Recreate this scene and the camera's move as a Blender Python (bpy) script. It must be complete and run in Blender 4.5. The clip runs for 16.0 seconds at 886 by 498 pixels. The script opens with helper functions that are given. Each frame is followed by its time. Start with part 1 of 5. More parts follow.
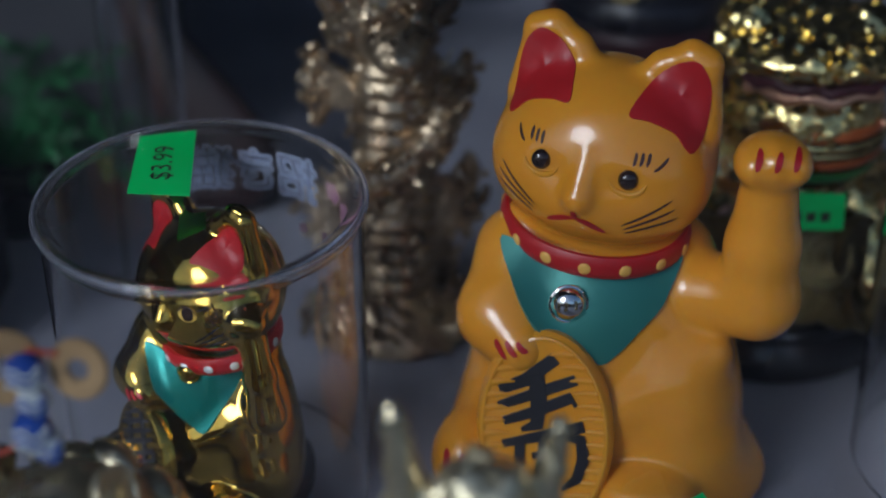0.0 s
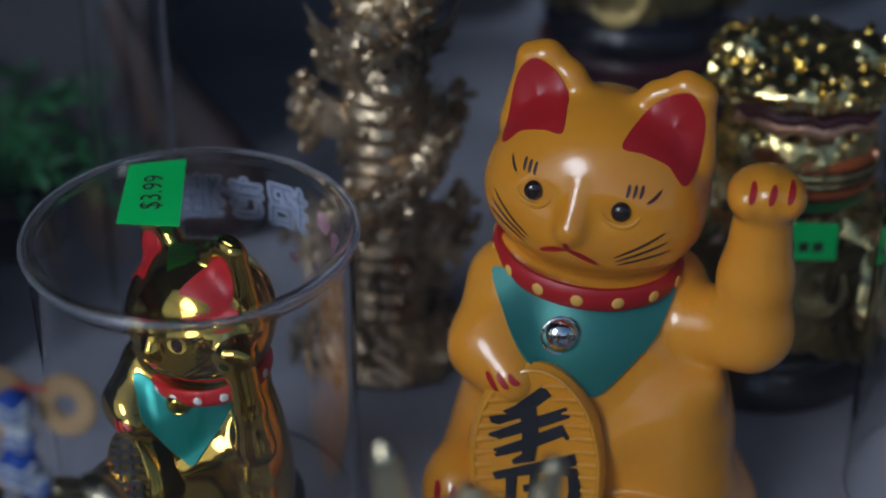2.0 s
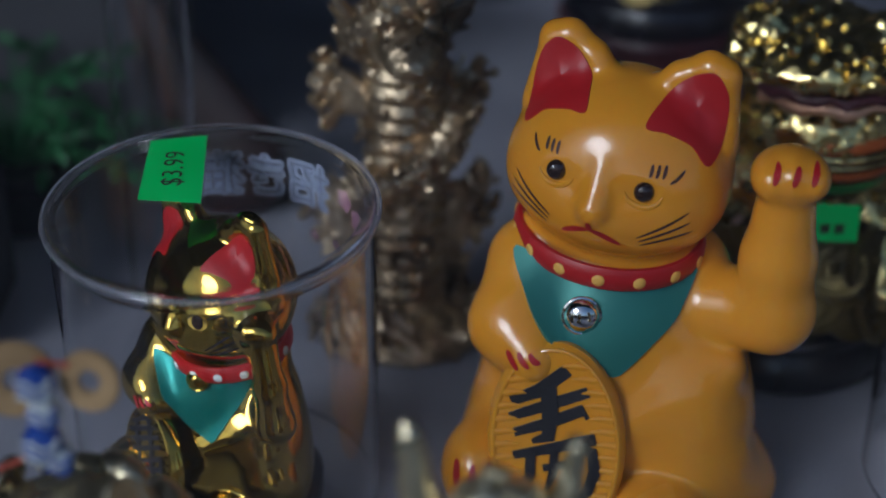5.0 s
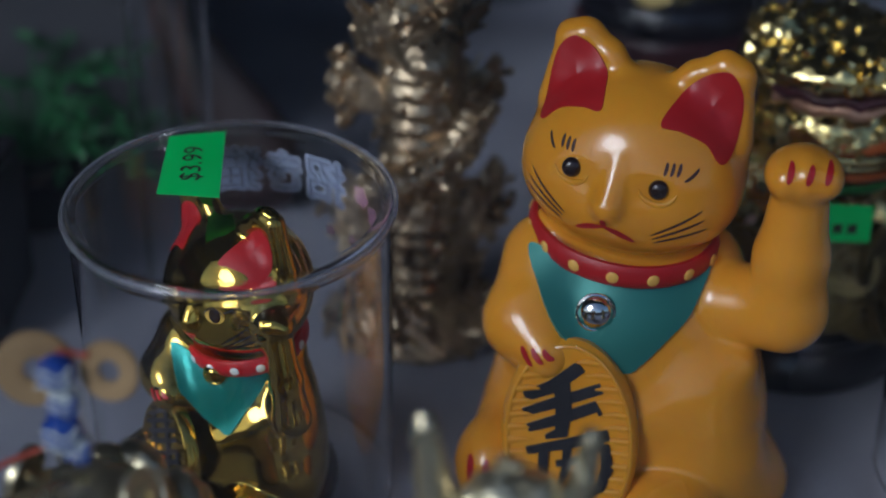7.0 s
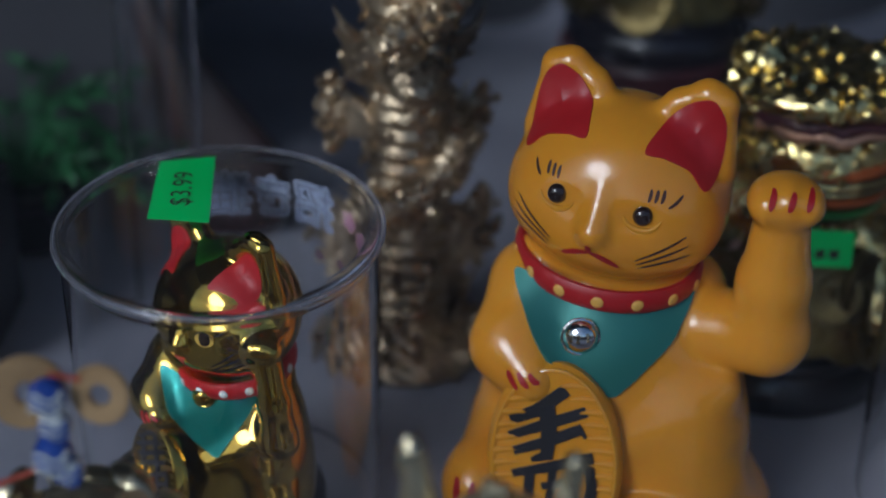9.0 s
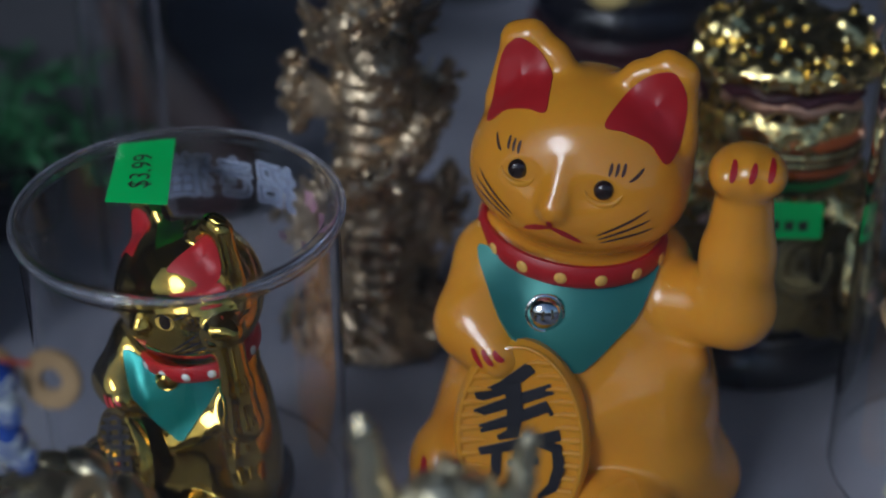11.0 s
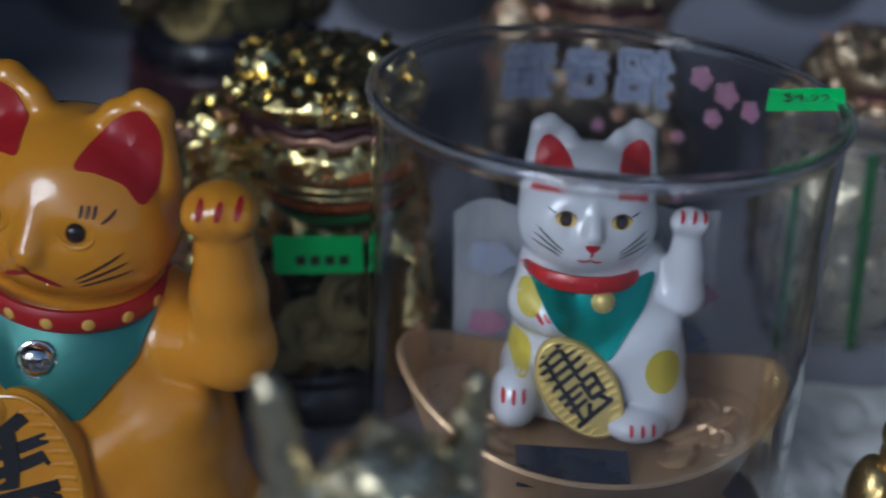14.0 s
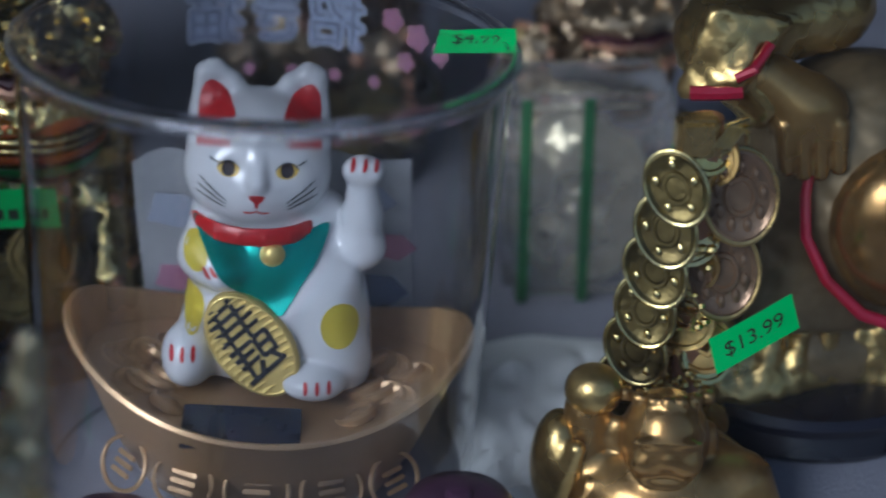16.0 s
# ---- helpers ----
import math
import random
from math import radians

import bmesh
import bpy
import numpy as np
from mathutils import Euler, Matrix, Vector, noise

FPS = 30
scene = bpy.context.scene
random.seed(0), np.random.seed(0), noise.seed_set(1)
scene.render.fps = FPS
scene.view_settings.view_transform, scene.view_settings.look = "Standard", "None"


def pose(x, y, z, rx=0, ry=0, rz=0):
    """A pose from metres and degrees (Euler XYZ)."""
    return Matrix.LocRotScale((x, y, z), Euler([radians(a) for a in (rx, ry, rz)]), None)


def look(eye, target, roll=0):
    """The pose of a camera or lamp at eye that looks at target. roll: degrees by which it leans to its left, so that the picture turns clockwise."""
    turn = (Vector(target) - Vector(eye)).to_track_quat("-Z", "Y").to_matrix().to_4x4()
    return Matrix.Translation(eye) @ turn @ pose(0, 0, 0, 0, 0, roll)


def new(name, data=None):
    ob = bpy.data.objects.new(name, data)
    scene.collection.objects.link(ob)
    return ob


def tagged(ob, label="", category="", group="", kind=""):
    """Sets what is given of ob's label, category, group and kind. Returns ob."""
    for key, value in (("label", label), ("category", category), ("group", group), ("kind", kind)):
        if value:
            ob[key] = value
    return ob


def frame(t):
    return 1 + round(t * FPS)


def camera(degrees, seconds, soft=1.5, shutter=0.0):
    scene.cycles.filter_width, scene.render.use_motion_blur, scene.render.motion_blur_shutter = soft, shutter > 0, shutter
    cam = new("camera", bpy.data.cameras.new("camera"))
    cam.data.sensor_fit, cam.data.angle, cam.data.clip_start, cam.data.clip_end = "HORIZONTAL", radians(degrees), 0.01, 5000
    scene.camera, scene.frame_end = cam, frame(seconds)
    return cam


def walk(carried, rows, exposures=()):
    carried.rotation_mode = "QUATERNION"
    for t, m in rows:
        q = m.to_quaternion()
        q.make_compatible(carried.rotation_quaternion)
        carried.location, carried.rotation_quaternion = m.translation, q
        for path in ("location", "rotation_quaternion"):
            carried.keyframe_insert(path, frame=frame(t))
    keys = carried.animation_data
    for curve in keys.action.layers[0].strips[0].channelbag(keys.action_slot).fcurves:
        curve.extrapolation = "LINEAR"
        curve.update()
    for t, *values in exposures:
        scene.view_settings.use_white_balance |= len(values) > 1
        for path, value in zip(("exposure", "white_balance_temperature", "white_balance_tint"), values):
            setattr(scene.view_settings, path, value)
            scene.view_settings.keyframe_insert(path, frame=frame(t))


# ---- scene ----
# ---- camera and its walk ----
cam = camera(28.0, 16.0, soft=1.8, shutter=0.5)
cam.data.dof.use_dof = True
cam.data.dof.focus_distance = 0.432
cam.data.dof.aperture_fstop = 6.0

# seconds, x, y, z in metres, then heading, pitch and roll in degrees
PATH = [
    (0, -0.01598, -0.38675, 0.28371, 2.402, -29.037, -0.361),
    (0.5, -0.01455, -0.38666, 0.28568, 2.315, -28.717, -0.522),
    (1, -0.01416, -0.38544, 0.28502, 2.168, -28.731, -0.645),
    (1.5, -0.01583, -0.38426, 0.28532, 2.062, -28.744, -0.225),
    (2, -0.01722, -0.38187, 0.28653, 1.931, -28.665, 0.051),
    (2.5, -0.01760, -0.37939, 0.28675, 1.888, -28.606, 0.138),
    (3, -0.01882, -0.38005, 0.28444, 1.988, -29.006, 0.135),
    (3.5, -0.01899, -0.38094, 0.28440, 2.031, -29.400, 0.230),
    (4, -0.01943, -0.38082, 0.28474, 2.042, -29.540, 0.342),
    (6.5, -0.02144, -0.38355, 0.28780, 2.606, -29.101, 0.445),
    (7, -0.02146, -0.38538, 0.28607, 2.638, -29.220, 0.595),
    (7.5, -0.02126, -0.38669, 0.28723, 2.552, -29.091, 0.758),
    (8, -0.02232, -0.38825, 0.28789, 2.417, -28.822, 1.018),
    (8.5, -0.02172, -0.38971, 0.28989, 2.275, -28.571, 1.063),
    (11, -0.01062, -0.38665, 0.28735, 2.339, -29.155, -0.159),
    (11.5, 0.00334, -0.38619, 0.28542, 2.360, -29.365, -0.624),
    (12, 0.02138, -0.38546, 0.28487, 1.344, -29.231, -0.822),
    (12.5, 0.03506, -0.38190, 0.28442, 0.809, -29.147, -1.073),
    (13, 0.05175, -0.37669, 0.28735, -0.228, -28.915, -0.788),
    (13.5, 0.07238, -0.37490, 0.28812, -0.826, -28.608, -0.440),
    (14, 0.09090, -0.37585, 0.28635, -1.281, -28.412, -0.164),
    (14.5, 0.11095, -0.37223, 0.28353, -1.116, -28.282, 0.197),
    (15, 0.12347, -0.36919, 0.28225, -2.088, -28.792, 0.365),
    (15.5, 0.14316, -0.36897, 0.27811, -2.500, -29.445, 0.248),
    (16, 0.15844, -0.36281, 0.27653, -3.438, -29.859, 0.250),
]
walk(cam, [(t, pose(x, y, z, 90 + pitch, 0, yaw) @ pose(0, 0, 0, 0, 0, roll)) for t, x, y, z, yaw, pitch, roll in PATH],
     exposures=[(0.0, -0.18, 5720, 6), (10.5, -0.18, 5720, 6), (12.0, -0.14, 5720, 6), (13.5, -0.21, 5650, 6), (14.5, -0.19, 5650, 6), (16.0, -0.06, 5600, 6)])

# ---- light: an overcast sky through the shop window ----
world = bpy.data.worlds.new("sky")
scene.world = world
world.use_nodes = True
wn = world.node_tree.nodes
sky = wn.new("ShaderNodeTexSky")
sky.sky_type = "NISHITA"
sky.sun_disc = False
sky.sun_elevation, sky.sun_rotation = radians(30), radians(217)
sky.dust_density, sky.ozone_density = 1.0, 2.0
wn["Background"].inputs[1].default_value = 0.08
world.node_tree.links.new(sky.outputs[0], wn["Background"].inputs[0])

sun = new("sun", bpy.data.lights.new("sun", "SUN"))
sun.data.energy, sun.data.angle, sun.data.color = 1.15, radians(22), (0.96, 0.98, 1.0)
sun.matrix_world = look((-4.3, -5.6, 4.0), (0, 0, 0))

# ---- materials ----
M = {}


def link(m, a, b):
    m.node_tree.links.new(a, b)


def surface(name, c1, c2, rough=0.5, metal=0.0, scale=300.0, bump=0.0, rough2=None, coat=0.0, sss=0.0, fine=6.0):
    """A surface with colour and gloss varied at two scales, and fine relief."""
    m = bpy.data.materials.new(name)
    m.use_nodes = True
    n = m.node_tree.nodes
    b = n["Principled BSDF"]
    tc = n.new("ShaderNodeTexCoord")
    big, small = n.new("ShaderNodeTexNoise"), n.new("ShaderNodeTexNoise")
    big.inputs["Scale"].default_value, small.inputs["Scale"].default_value = scale * 0.25, scale * fine * 0.5
    big.inputs["Detail"].default_value, small.inputs["Detail"].default_value = 3, 4
    add = n.new("ShaderNodeMath")
    add.operation = "MULTIPLY_ADD"
    add.inputs[1].default_value = 0.35
    ramp = n.new("ShaderNodeValToRGB")
    ramp.color_ramp.elements[0].position, ramp.color_ramp.elements[1].position = 0.5, 0.85
    ramp.color_ramp.elements[0].color, ramp.color_ramp.elements[1].color = (*c1, 1), (*c2, 1)
    for t in (big, small):
        link(m, tc.outputs["Object"], t.inputs["Vector"])
    link(m, small.outputs["Fac"], add.inputs[0])
    link(m, big.outputs["Fac"], add.inputs[2])
    link(m, add.outputs[0], ramp.inputs[0])
    link(m, ramp.outputs[0], b.inputs["Base Color"])
    mr = n.new("ShaderNodeMapRange")
    mr.inputs["From Min"].default_value, mr.inputs["From Max"].default_value = 0.3, 0.7
    mr.inputs["To Min"].default_value, mr.inputs["To Max"].default_value = rough, rough2 if rough2 is not None else rough * 1.35
    link(m, big.outputs["Fac"], mr.inputs["Value"])
    link(m, mr.outputs[0], b.inputs["Roughness"])
    b.inputs["Metallic"].default_value = metal
    b.inputs["Coat Weight"].default_value = coat
    b.inputs["Coat Roughness"].default_value = 0.12
    if sss:
        b.inputs["Subsurface Weight"].default_value = sss
        b.inputs["Subsurface Radius"].default_value = (1.0, 0.45, 0.2)
        b.inputs["Subsurface Scale"].default_value = 0.004
    if bump:
        bp = n.new("ShaderNodeBump")
        bp.inputs["Strength"].default_value = bump
        bp.inputs["Distance"].default_value = 0.0006
        link(m, small.outputs["Fac"], bp.inputs["Height"])
        link(m, bp.outputs[0], b.inputs["Normal"])
    M[name] = m
    return m


surface("orange_plastic", (0.76, 0.300, 0.016), (0.84, 0.355, 0.026), 0.21, scale=60, coat=0.7, sss=0.22, fine=20)
surface("red_paint", (0.38, 0.006, 0.010), (0.46, 0.011, 0.016), 0.34, scale=120)
surface("teal_paint", (0.035, 0.18, 0.155), (0.045, 0.22, 0.19), 0.33, 0.35, scale=150, bump=0.1, fine=30)
surface("teal_foil", (0.008, 0.27, 0.23), (0.014, 0.34, 0.29), 0.22, 0.6, scale=150, bump=0.15, fine=20)
surface("teal_satin", (0.010, 0.17, 0.145), (0.016, 0.23, 0.20), 0.30, 0.5, scale=150, bump=0.15, fine=20)
surface("black_paint", (0.008, 0.008, 0.012), (0.016, 0.014, 0.02), 0.4, scale=200)
surface("brown_line", (0.05, 0.022, 0.014), (0.08, 0.03, 0.02), 0.45, scale=200)
surface("eye_dark", (0.012, 0.007, 0.008), (0.03, 0.014, 0.012), 0.12, scale=200, coat=0.6)
surface("eye_gold", (0.55, 0.36, 0.06), (0.62, 0.42, 0.08), 0.3, scale=200)
surface("dot_yellow", (0.80, 0.42, 0.08), (0.85, 0.48, 0.10), 0.4, scale=200)
surface("silver", (0.80, 0.80, 0.80), (0.88, 0.88, 0.90), 0.06, 1.0, scale=100)
surface("white_gloss", (0.52, 0.53, 0.57), (0.58, 0.59, 0.63), 0.16, scale=80, coat=0.4)
surface("spot_olive", (0.44, 0.36, 0.03), (0.50, 0.40, 0.05), 0.35, scale=200)
surface("coin_gold", (0.62, 0.47, 0.16), (0.70, 0.54, 0.20), 0.38, 0.55, scale=200, bump=0.15)
surface("gold_chrome", (0.62, 0.41, 0.075), (0.74, 0.52, 0.12), 0.05, 1.0, scale=60, rough2=0.13)
surface("gold_bright", (0.76, 0.60, 0.24), (0.85, 0.71, 0.33), 0.14, 1.0, scale=120, rough2=0.30, bump=0.2)
surface("coin_old", (0.075, 0.055, 0.022), (0.22, 0.165, 0.06), 0.25, 0.85, scale=160, rough2=0.4, bump=0.3)
surface("gold_antique", (0.20, 0.135, 0.085), (0.68, 0.54, 0.36), 0.20, 0.9, scale=160, rough2=0.45, bump=0.4)
surface("gold_dull", (0.50, 0.43, 0.28), (0.78, 0.69, 0.47), 0.18, 0.9, scale=160, rough2=0.42, bump=0.3)
surface("gold_leaf", (0.40, 0.27, 0.10), (0.72, 0.52, 0.21), 0.16, 0.9, scale=160, rough2=0.38, bump=0.3)
surface("gold_rose", (0.50, 0.26, 0.17), (0.62, 0.36, 0.24), 0.24, 0.75, scale=160, rough2=0.4, bump=0.2)
surface("bronze_skin", (0.30, 0.17, 0.06), (0.46, 0.29, 0.11), 0.18, 0.75, scale=100, rough2=0.32)
surface("red_gloss", (0.38, 0.012, 0.03), (0.5, 0.02, 0.06), 0.16, 0.2, scale=150, coat=0.4)
surface("gold_robe_coin", (0.42, 0.26, 0.09), (0.60, 0.41, 0.15), 0.18, 0.85, scale=120, rough2=0.35, bump=0.2)
surface("medallion_brown", (0.20, 0.12, 0.075), (0.36, 0.23, 0.14), 0.2, 0.6, scale=140, rough2=0.34, bump=0.25)
surface("paper_white", (0.80, 0.82, 0.84), (0.86, 0.88, 0.89), 0.5, scale=60, bump=0.2)
surface("band_green", (0.02, 0.09, 0.035), (0.035, 0.13, 0.05), 0.4, scale=150)
surface("gold_warm", (0.36, 0.20, 0.07), (0.56, 0.36, 0.14), 0.17, 0.8, scale=120, rough2=0.4, bump=0.15)
surface("gold_dark", (0.22, 0.11, 0.03), (0.32, 0.18, 0.05), 0.14, 0.9, scale=80, rough2=0.22)
surface("robe_gold", (0.15, 0.105, 0.055), (0.27, 0.20, 0.11), 0.32, 0.5, scale=120, rough2=0.45, bump=0.3)
surface("orange_gloss", (0.42, 0.09, 0.02), (0.5, 0.13, 0.03), 0.25, 0.4, scale=150)
surface("green_gloss", (0.03, 0.22, 0.05), (0.05, 0.32, 0.07), 0.3, 0.3, scale=150)
surface("ingot_plastic", (0.42, 0.27, 0.15), (0.52, 0.35, 0.20), 0.27, 0.45, scale=90, rough2=0.5, bump=0.1, fine=20)
surface("solar_cell", (0.012, 0.016, 0.035), (0.02, 0.026, 0.05), 0.18, scale=200, coat=0.5)
surface("tag_green", (0.02, 0.62, 0.12), (0.03, 0.70, 0.16), 0.6, scale=150, bump=0.1)
surface("ink", (0.02, 0.035, 0.02), (0.03, 0.06, 0.03), 0.6, scale=400)
surface("cloth_white", (0.23, 0.23, 0.285), (0.33, 0.335, 0.40), 0.85, scale=50, bump=0.5, fine=40)
# cloth_white again, darkened in colour for the shade at the back
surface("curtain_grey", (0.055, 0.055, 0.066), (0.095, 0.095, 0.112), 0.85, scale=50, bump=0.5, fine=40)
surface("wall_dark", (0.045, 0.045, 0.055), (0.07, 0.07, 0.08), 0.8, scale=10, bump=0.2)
surface("wall_brick_red", (0.16, 0.10, 0.08), (0.22, 0.14, 0.11), 0.85, scale=10, bump=0.3)
surface("black_lacquer", (0.006, 0.006, 0.012), (0.014, 0.012, 0.02), 0.22, scale=60, coat=0.3)
surface("maroon", (0.05, 0.010, 0.016), (0.085, 0.016, 0.024), 0.35, scale=60)
surface("leaf_green", (0.012, 0.085, 0.025), (0.03, 0.15, 0.05), 0.4, scale=200)
surface("leaf_dark", (0.010, 0.006, 0.008), (0.03, 0.012, 0.014), 0.4, scale=100)
surface("porcelain_blue", (0.02, 0.06, 0.32), (0.03, 0.09, 0.42), 0.15, scale=200, coat=0.5)
surface("porcelain_white", (0.62, 0.66, 0.66), (0.72, 0.74, 0.72), 0.15, scale=200, coat=0.5)
surface("wood_ring", (0.36, 0.22, 0.10), (0.48, 0.31, 0.15), 0.4, 0.2, scale=200, bump=0.2)
surface("cord_red", (0.40, 0.05, 0.03), (0.5, 0.08, 0.04), 0.6, scale=300, bump=0.3)
surface("paper_grey", (0.24, 0.25, 0.28), (0.36, 0.37, 0.40), 0.6, scale=60)
surface("print_blue", (0.12, 0.16, 0.30), (0.16, 0.21, 0.36), 0.5, scale=200)
surface("print_pale", (0.30, 0.33, 0.46), (0.36, 0.40, 0.52), 0.5, scale=200)
surface("print_pink", (0.40, 0.17, 0.28), (0.46, 0.21, 0.33), 0.5, scale=200)
for ink_name in ("print_blue", "print_pale", "print_pink"):
    M[ink_name].node_tree.nodes["Principled BSDF"].inputs["Alpha"].default_value = 0.55
surface("paving", (0.20, 0.20, 0.20), (0.28, 0.28, 0.27), 0.85, scale=2, bump=0.3)
surface("purple_dark", (0.07, 0.025, 0.06), (0.11, 0.04, 0.09), 0.3, scale=100, coat=0.3)


def clear_material(name, tint, rough, clear=1.0):
    m = bpy.data.materials.new(name)
    m.use_nodes = True
    n = m.node_tree.nodes
    b = n["Principled BSDF"]
    b.inputs["Base Color"].default_value = (*tint, 1)
    b.inputs["Transmission Weight"].default_value = clear
    b.inputs["IOR"].default_value = 1.46
    t, mr = n.new("ShaderNodeTexNoise"), n.new("ShaderNodeMapRange")
    t.inputs["Scale"].default_value = 60
    mr.inputs["To Min"].default_value, mr.inputs["To Max"].default_value = rough * 0.4, rough
    link(m, t.outputs["Fac"], mr.inputs["Value"])
    link(m, mr.outputs[0], b.inputs["Roughness"])
    M[name] = m


clear_material("clear_plastic", (0.97, 0.97, 0.98), 0.03)
# cloudy lavender tint puts part of the rim's highlight into its colour
clear_material("clear_rim", (0.84, 0.85, 0.95), 0.06, 0.93)
clear_material("clear_bag", (0.86, 0.87, 0.92), 0.14, 0.88)



def pane_material(name, gloss):
    m = bpy.data.materials.new(name)
    m.use_nodes = True
    n = m.node_tree.nodes
    n.remove(n["Principled BSDF"])
    clear, shine, mix = n.new("ShaderNodeBsdfTransparent"), n.new("ShaderNodeBsdfGlossy"), n.new("ShaderNodeMixShader")
    shine.inputs["Roughness"].default_value = 0.02
    smear, mr = n.new("ShaderNodeTexNoise"), n.new("ShaderNodeMapRange")
    smear.inputs["Scale"].default_value = 7
    mr.inputs["To Min"].default_value, mr.inputs["To Max"].default_value = gloss * 0.7, gloss * 1.3
    link(m, smear.outputs["Fac"], mr.inputs["Value"])
    link(m, mr.outputs[0], mix.inputs[0])
    link(m, clear.outputs[0], mix.inputs[1])
    link(m, shine.outputs[0], mix.inputs[2])
    link(m, mix.outputs[0], n["Material Output"].inputs["Surface"])
    M[name] = m


pane_material("window_glass", 0.022)

# ---- geometry tools: all lengths below in centimetres ----


def glyphs(text, size=1.0):
    """Vertices (x, y) and faces of a line of text, centred."""
    cu = bpy.data.curves.new("text", "FONT")
    cu.body, cu.size, cu.align_x, cu.align_y, cu.resolution_u = text, size, "CENTER", "CENTER", 3
    ob = new("text", cu)
    me = bpy.data.meshes.new_from_object(ob.evaluated_get(bpy.context.evaluated_depsgraph_get()))
    vs = np.array([v.co[:2] for v in me.vertices]) if me.vertices else np.zeros((0, 2))
    fs = [tuple(p.vertices) for p in me.polygons]
    bpy.data.objects.remove(ob)
    bpy.data.curves.remove(cu)
    bpy.data.meshes.remove(me)
    return vs, fs


TEXT = {s: glyphs(s) for s in ("$3.99", "$4.99", "$13.99", "招", "き", "猫", "千", "万", "両")}


class Geo:
    """Collects vertices, faces and material slots of one mesh."""

    def __init__(self):
        self.v, self.f, self.m, self.n = [], [], [], 0

    def add(self, v, f, mat=0, at=None):
        v = np.asarray(v, float)
        if at is not None:
            a = np.array(at)
            v = v @ a[:3, :3].T + a[:3, 3]
        self.v.append(v)
        n = self.n
        self.f += [tuple(i + n for i in q) for q in f]
        self.m += [mat] * len(f)
        self.n += len(v)
        return self


def mesh_of(name, geo, mats, origin=(0, 0, 0), smooth=True):
    me = bpy.data.meshes.new(name)
    v = (np.concatenate(geo.v) - np.array(origin)) * 0.01
    me.from_pydata(v.tolist(), [], geo.f)
    for m in mats:
        me.materials.append(M[m])
    me.polygons.foreach_set("material_index", geo.m)
    if smooth:
        me.shade_smooth()
        me.set_sharp_from_angle(angle=radians(38))
    me.update()
    return me


def thing(name, origin, label, category, group="", kind=""):
    ob = new(name)
    ob.empty_display_size = 0.01
    ob.location = np.array(origin) * 0.01
    return tagged(ob, label, category, group, kind)


def part(name, geo, mat, parent, label="", origin=None, smooth=True):
    if origin is None:
        up, origin = parent, np.zeros(3)
        while up:
            origin, up = origin + np.array(up.location) * 100, up.parent
    ob = new(name, mesh_of(name, geo, mat if isinstance(mat, (list, tuple)) else [mat], origin, smooth))
    ob.parent = parent
    return tagged(ob, label)


def solo(name, geo, mats, origin, label, category, group="", kind="", smooth=True):
    ob = new(name, mesh_of(name, geo, mats if isinstance(mats, (list, tuple)) else [mats], origin, smooth))
    ob.location = np.array(origin) * 0.01
    return tagged(ob, label, category, group, kind)


def grid_faces(rows, cols, wrap=False):
    c = cols if wrap else cols - 1
    return [(r * cols + k, r * cols + (k + 1) % cols, (r + 1) * cols + (k + 1) % cols, (r + 1) * cols + k) for r in range(rows - 1) for k in range(c)]


def lathe(profile, n=48):
    """A profile of (radius, height) turned round z; ends at radius 0 close it."""
    a = np.linspace(0, 2 * np.pi, n, endpoint=False)
    v = [(r * np.cos(t), r * np.sin(t), z) for r, z in profile for t in a]
    return np.array(v), grid_faces(len(profile), n, True)


def ring_of(profile, rx, ry, n=64):
    """A closed section of (outwards, up) swept round an ellipse."""
    a = np.linspace(0, 2 * np.pi, n, endpoint=False)
    k = len(profile)
    v = [((rx + d) * np.cos(t), (ry + d) * np.sin(t), z) for t in a for d, z in profile]
    f = [(i * k + j, ((i + 1) % n) * k + j, ((i + 1) % n) * k + (j + 1) % k, i * k + (j + 1) % k) for i in range(n) for j in range(k)]
    return np.array(v), f


def tube(points, radii, n=10):
    p = np.array(points, float)
    r = np.broadcast_to(np.asarray(radii, float), (len(p),))
    d = np.gradient(p, axis=0)
    d /= np.linalg.norm(d, axis=1, keepdims=True) + 1e-9
    ref = np.array([0.31, 0.21, 0.93])
    u = np.cross(d, ref)
    u /= np.linalg.norm(u, axis=1, keepdims=True) + 1e-9
    w = np.cross(d, u)
    a = np.linspace(0, 2 * np.pi, n, endpoint=False)
    v = (p[:, None] + r[:, None, None] * (u[:, None] * np.cos(a)[None, :, None] + w[:, None] * np.sin(a)[None, :, None])).reshape(-1, 3)
    f = [q[::-1] for q in grid_faces(len(p), n, True)]
    f += [tuple(range(n)), tuple(range(len(p) * n - 1, (len(p) - 1) * n - 1, -1))]
    return v, f


def ball(c, r, n=12):
    r = np.broadcast_to(np.asarray(r, float), (3,))
    t = np.linspace(-np.pi / 2, np.pi / 2, n // 2 + 1)
    v, f = lathe([(max(np.cos(a), 1e-3), np.sin(a)) for a in t], n)
    return v * r + np.array(c), f


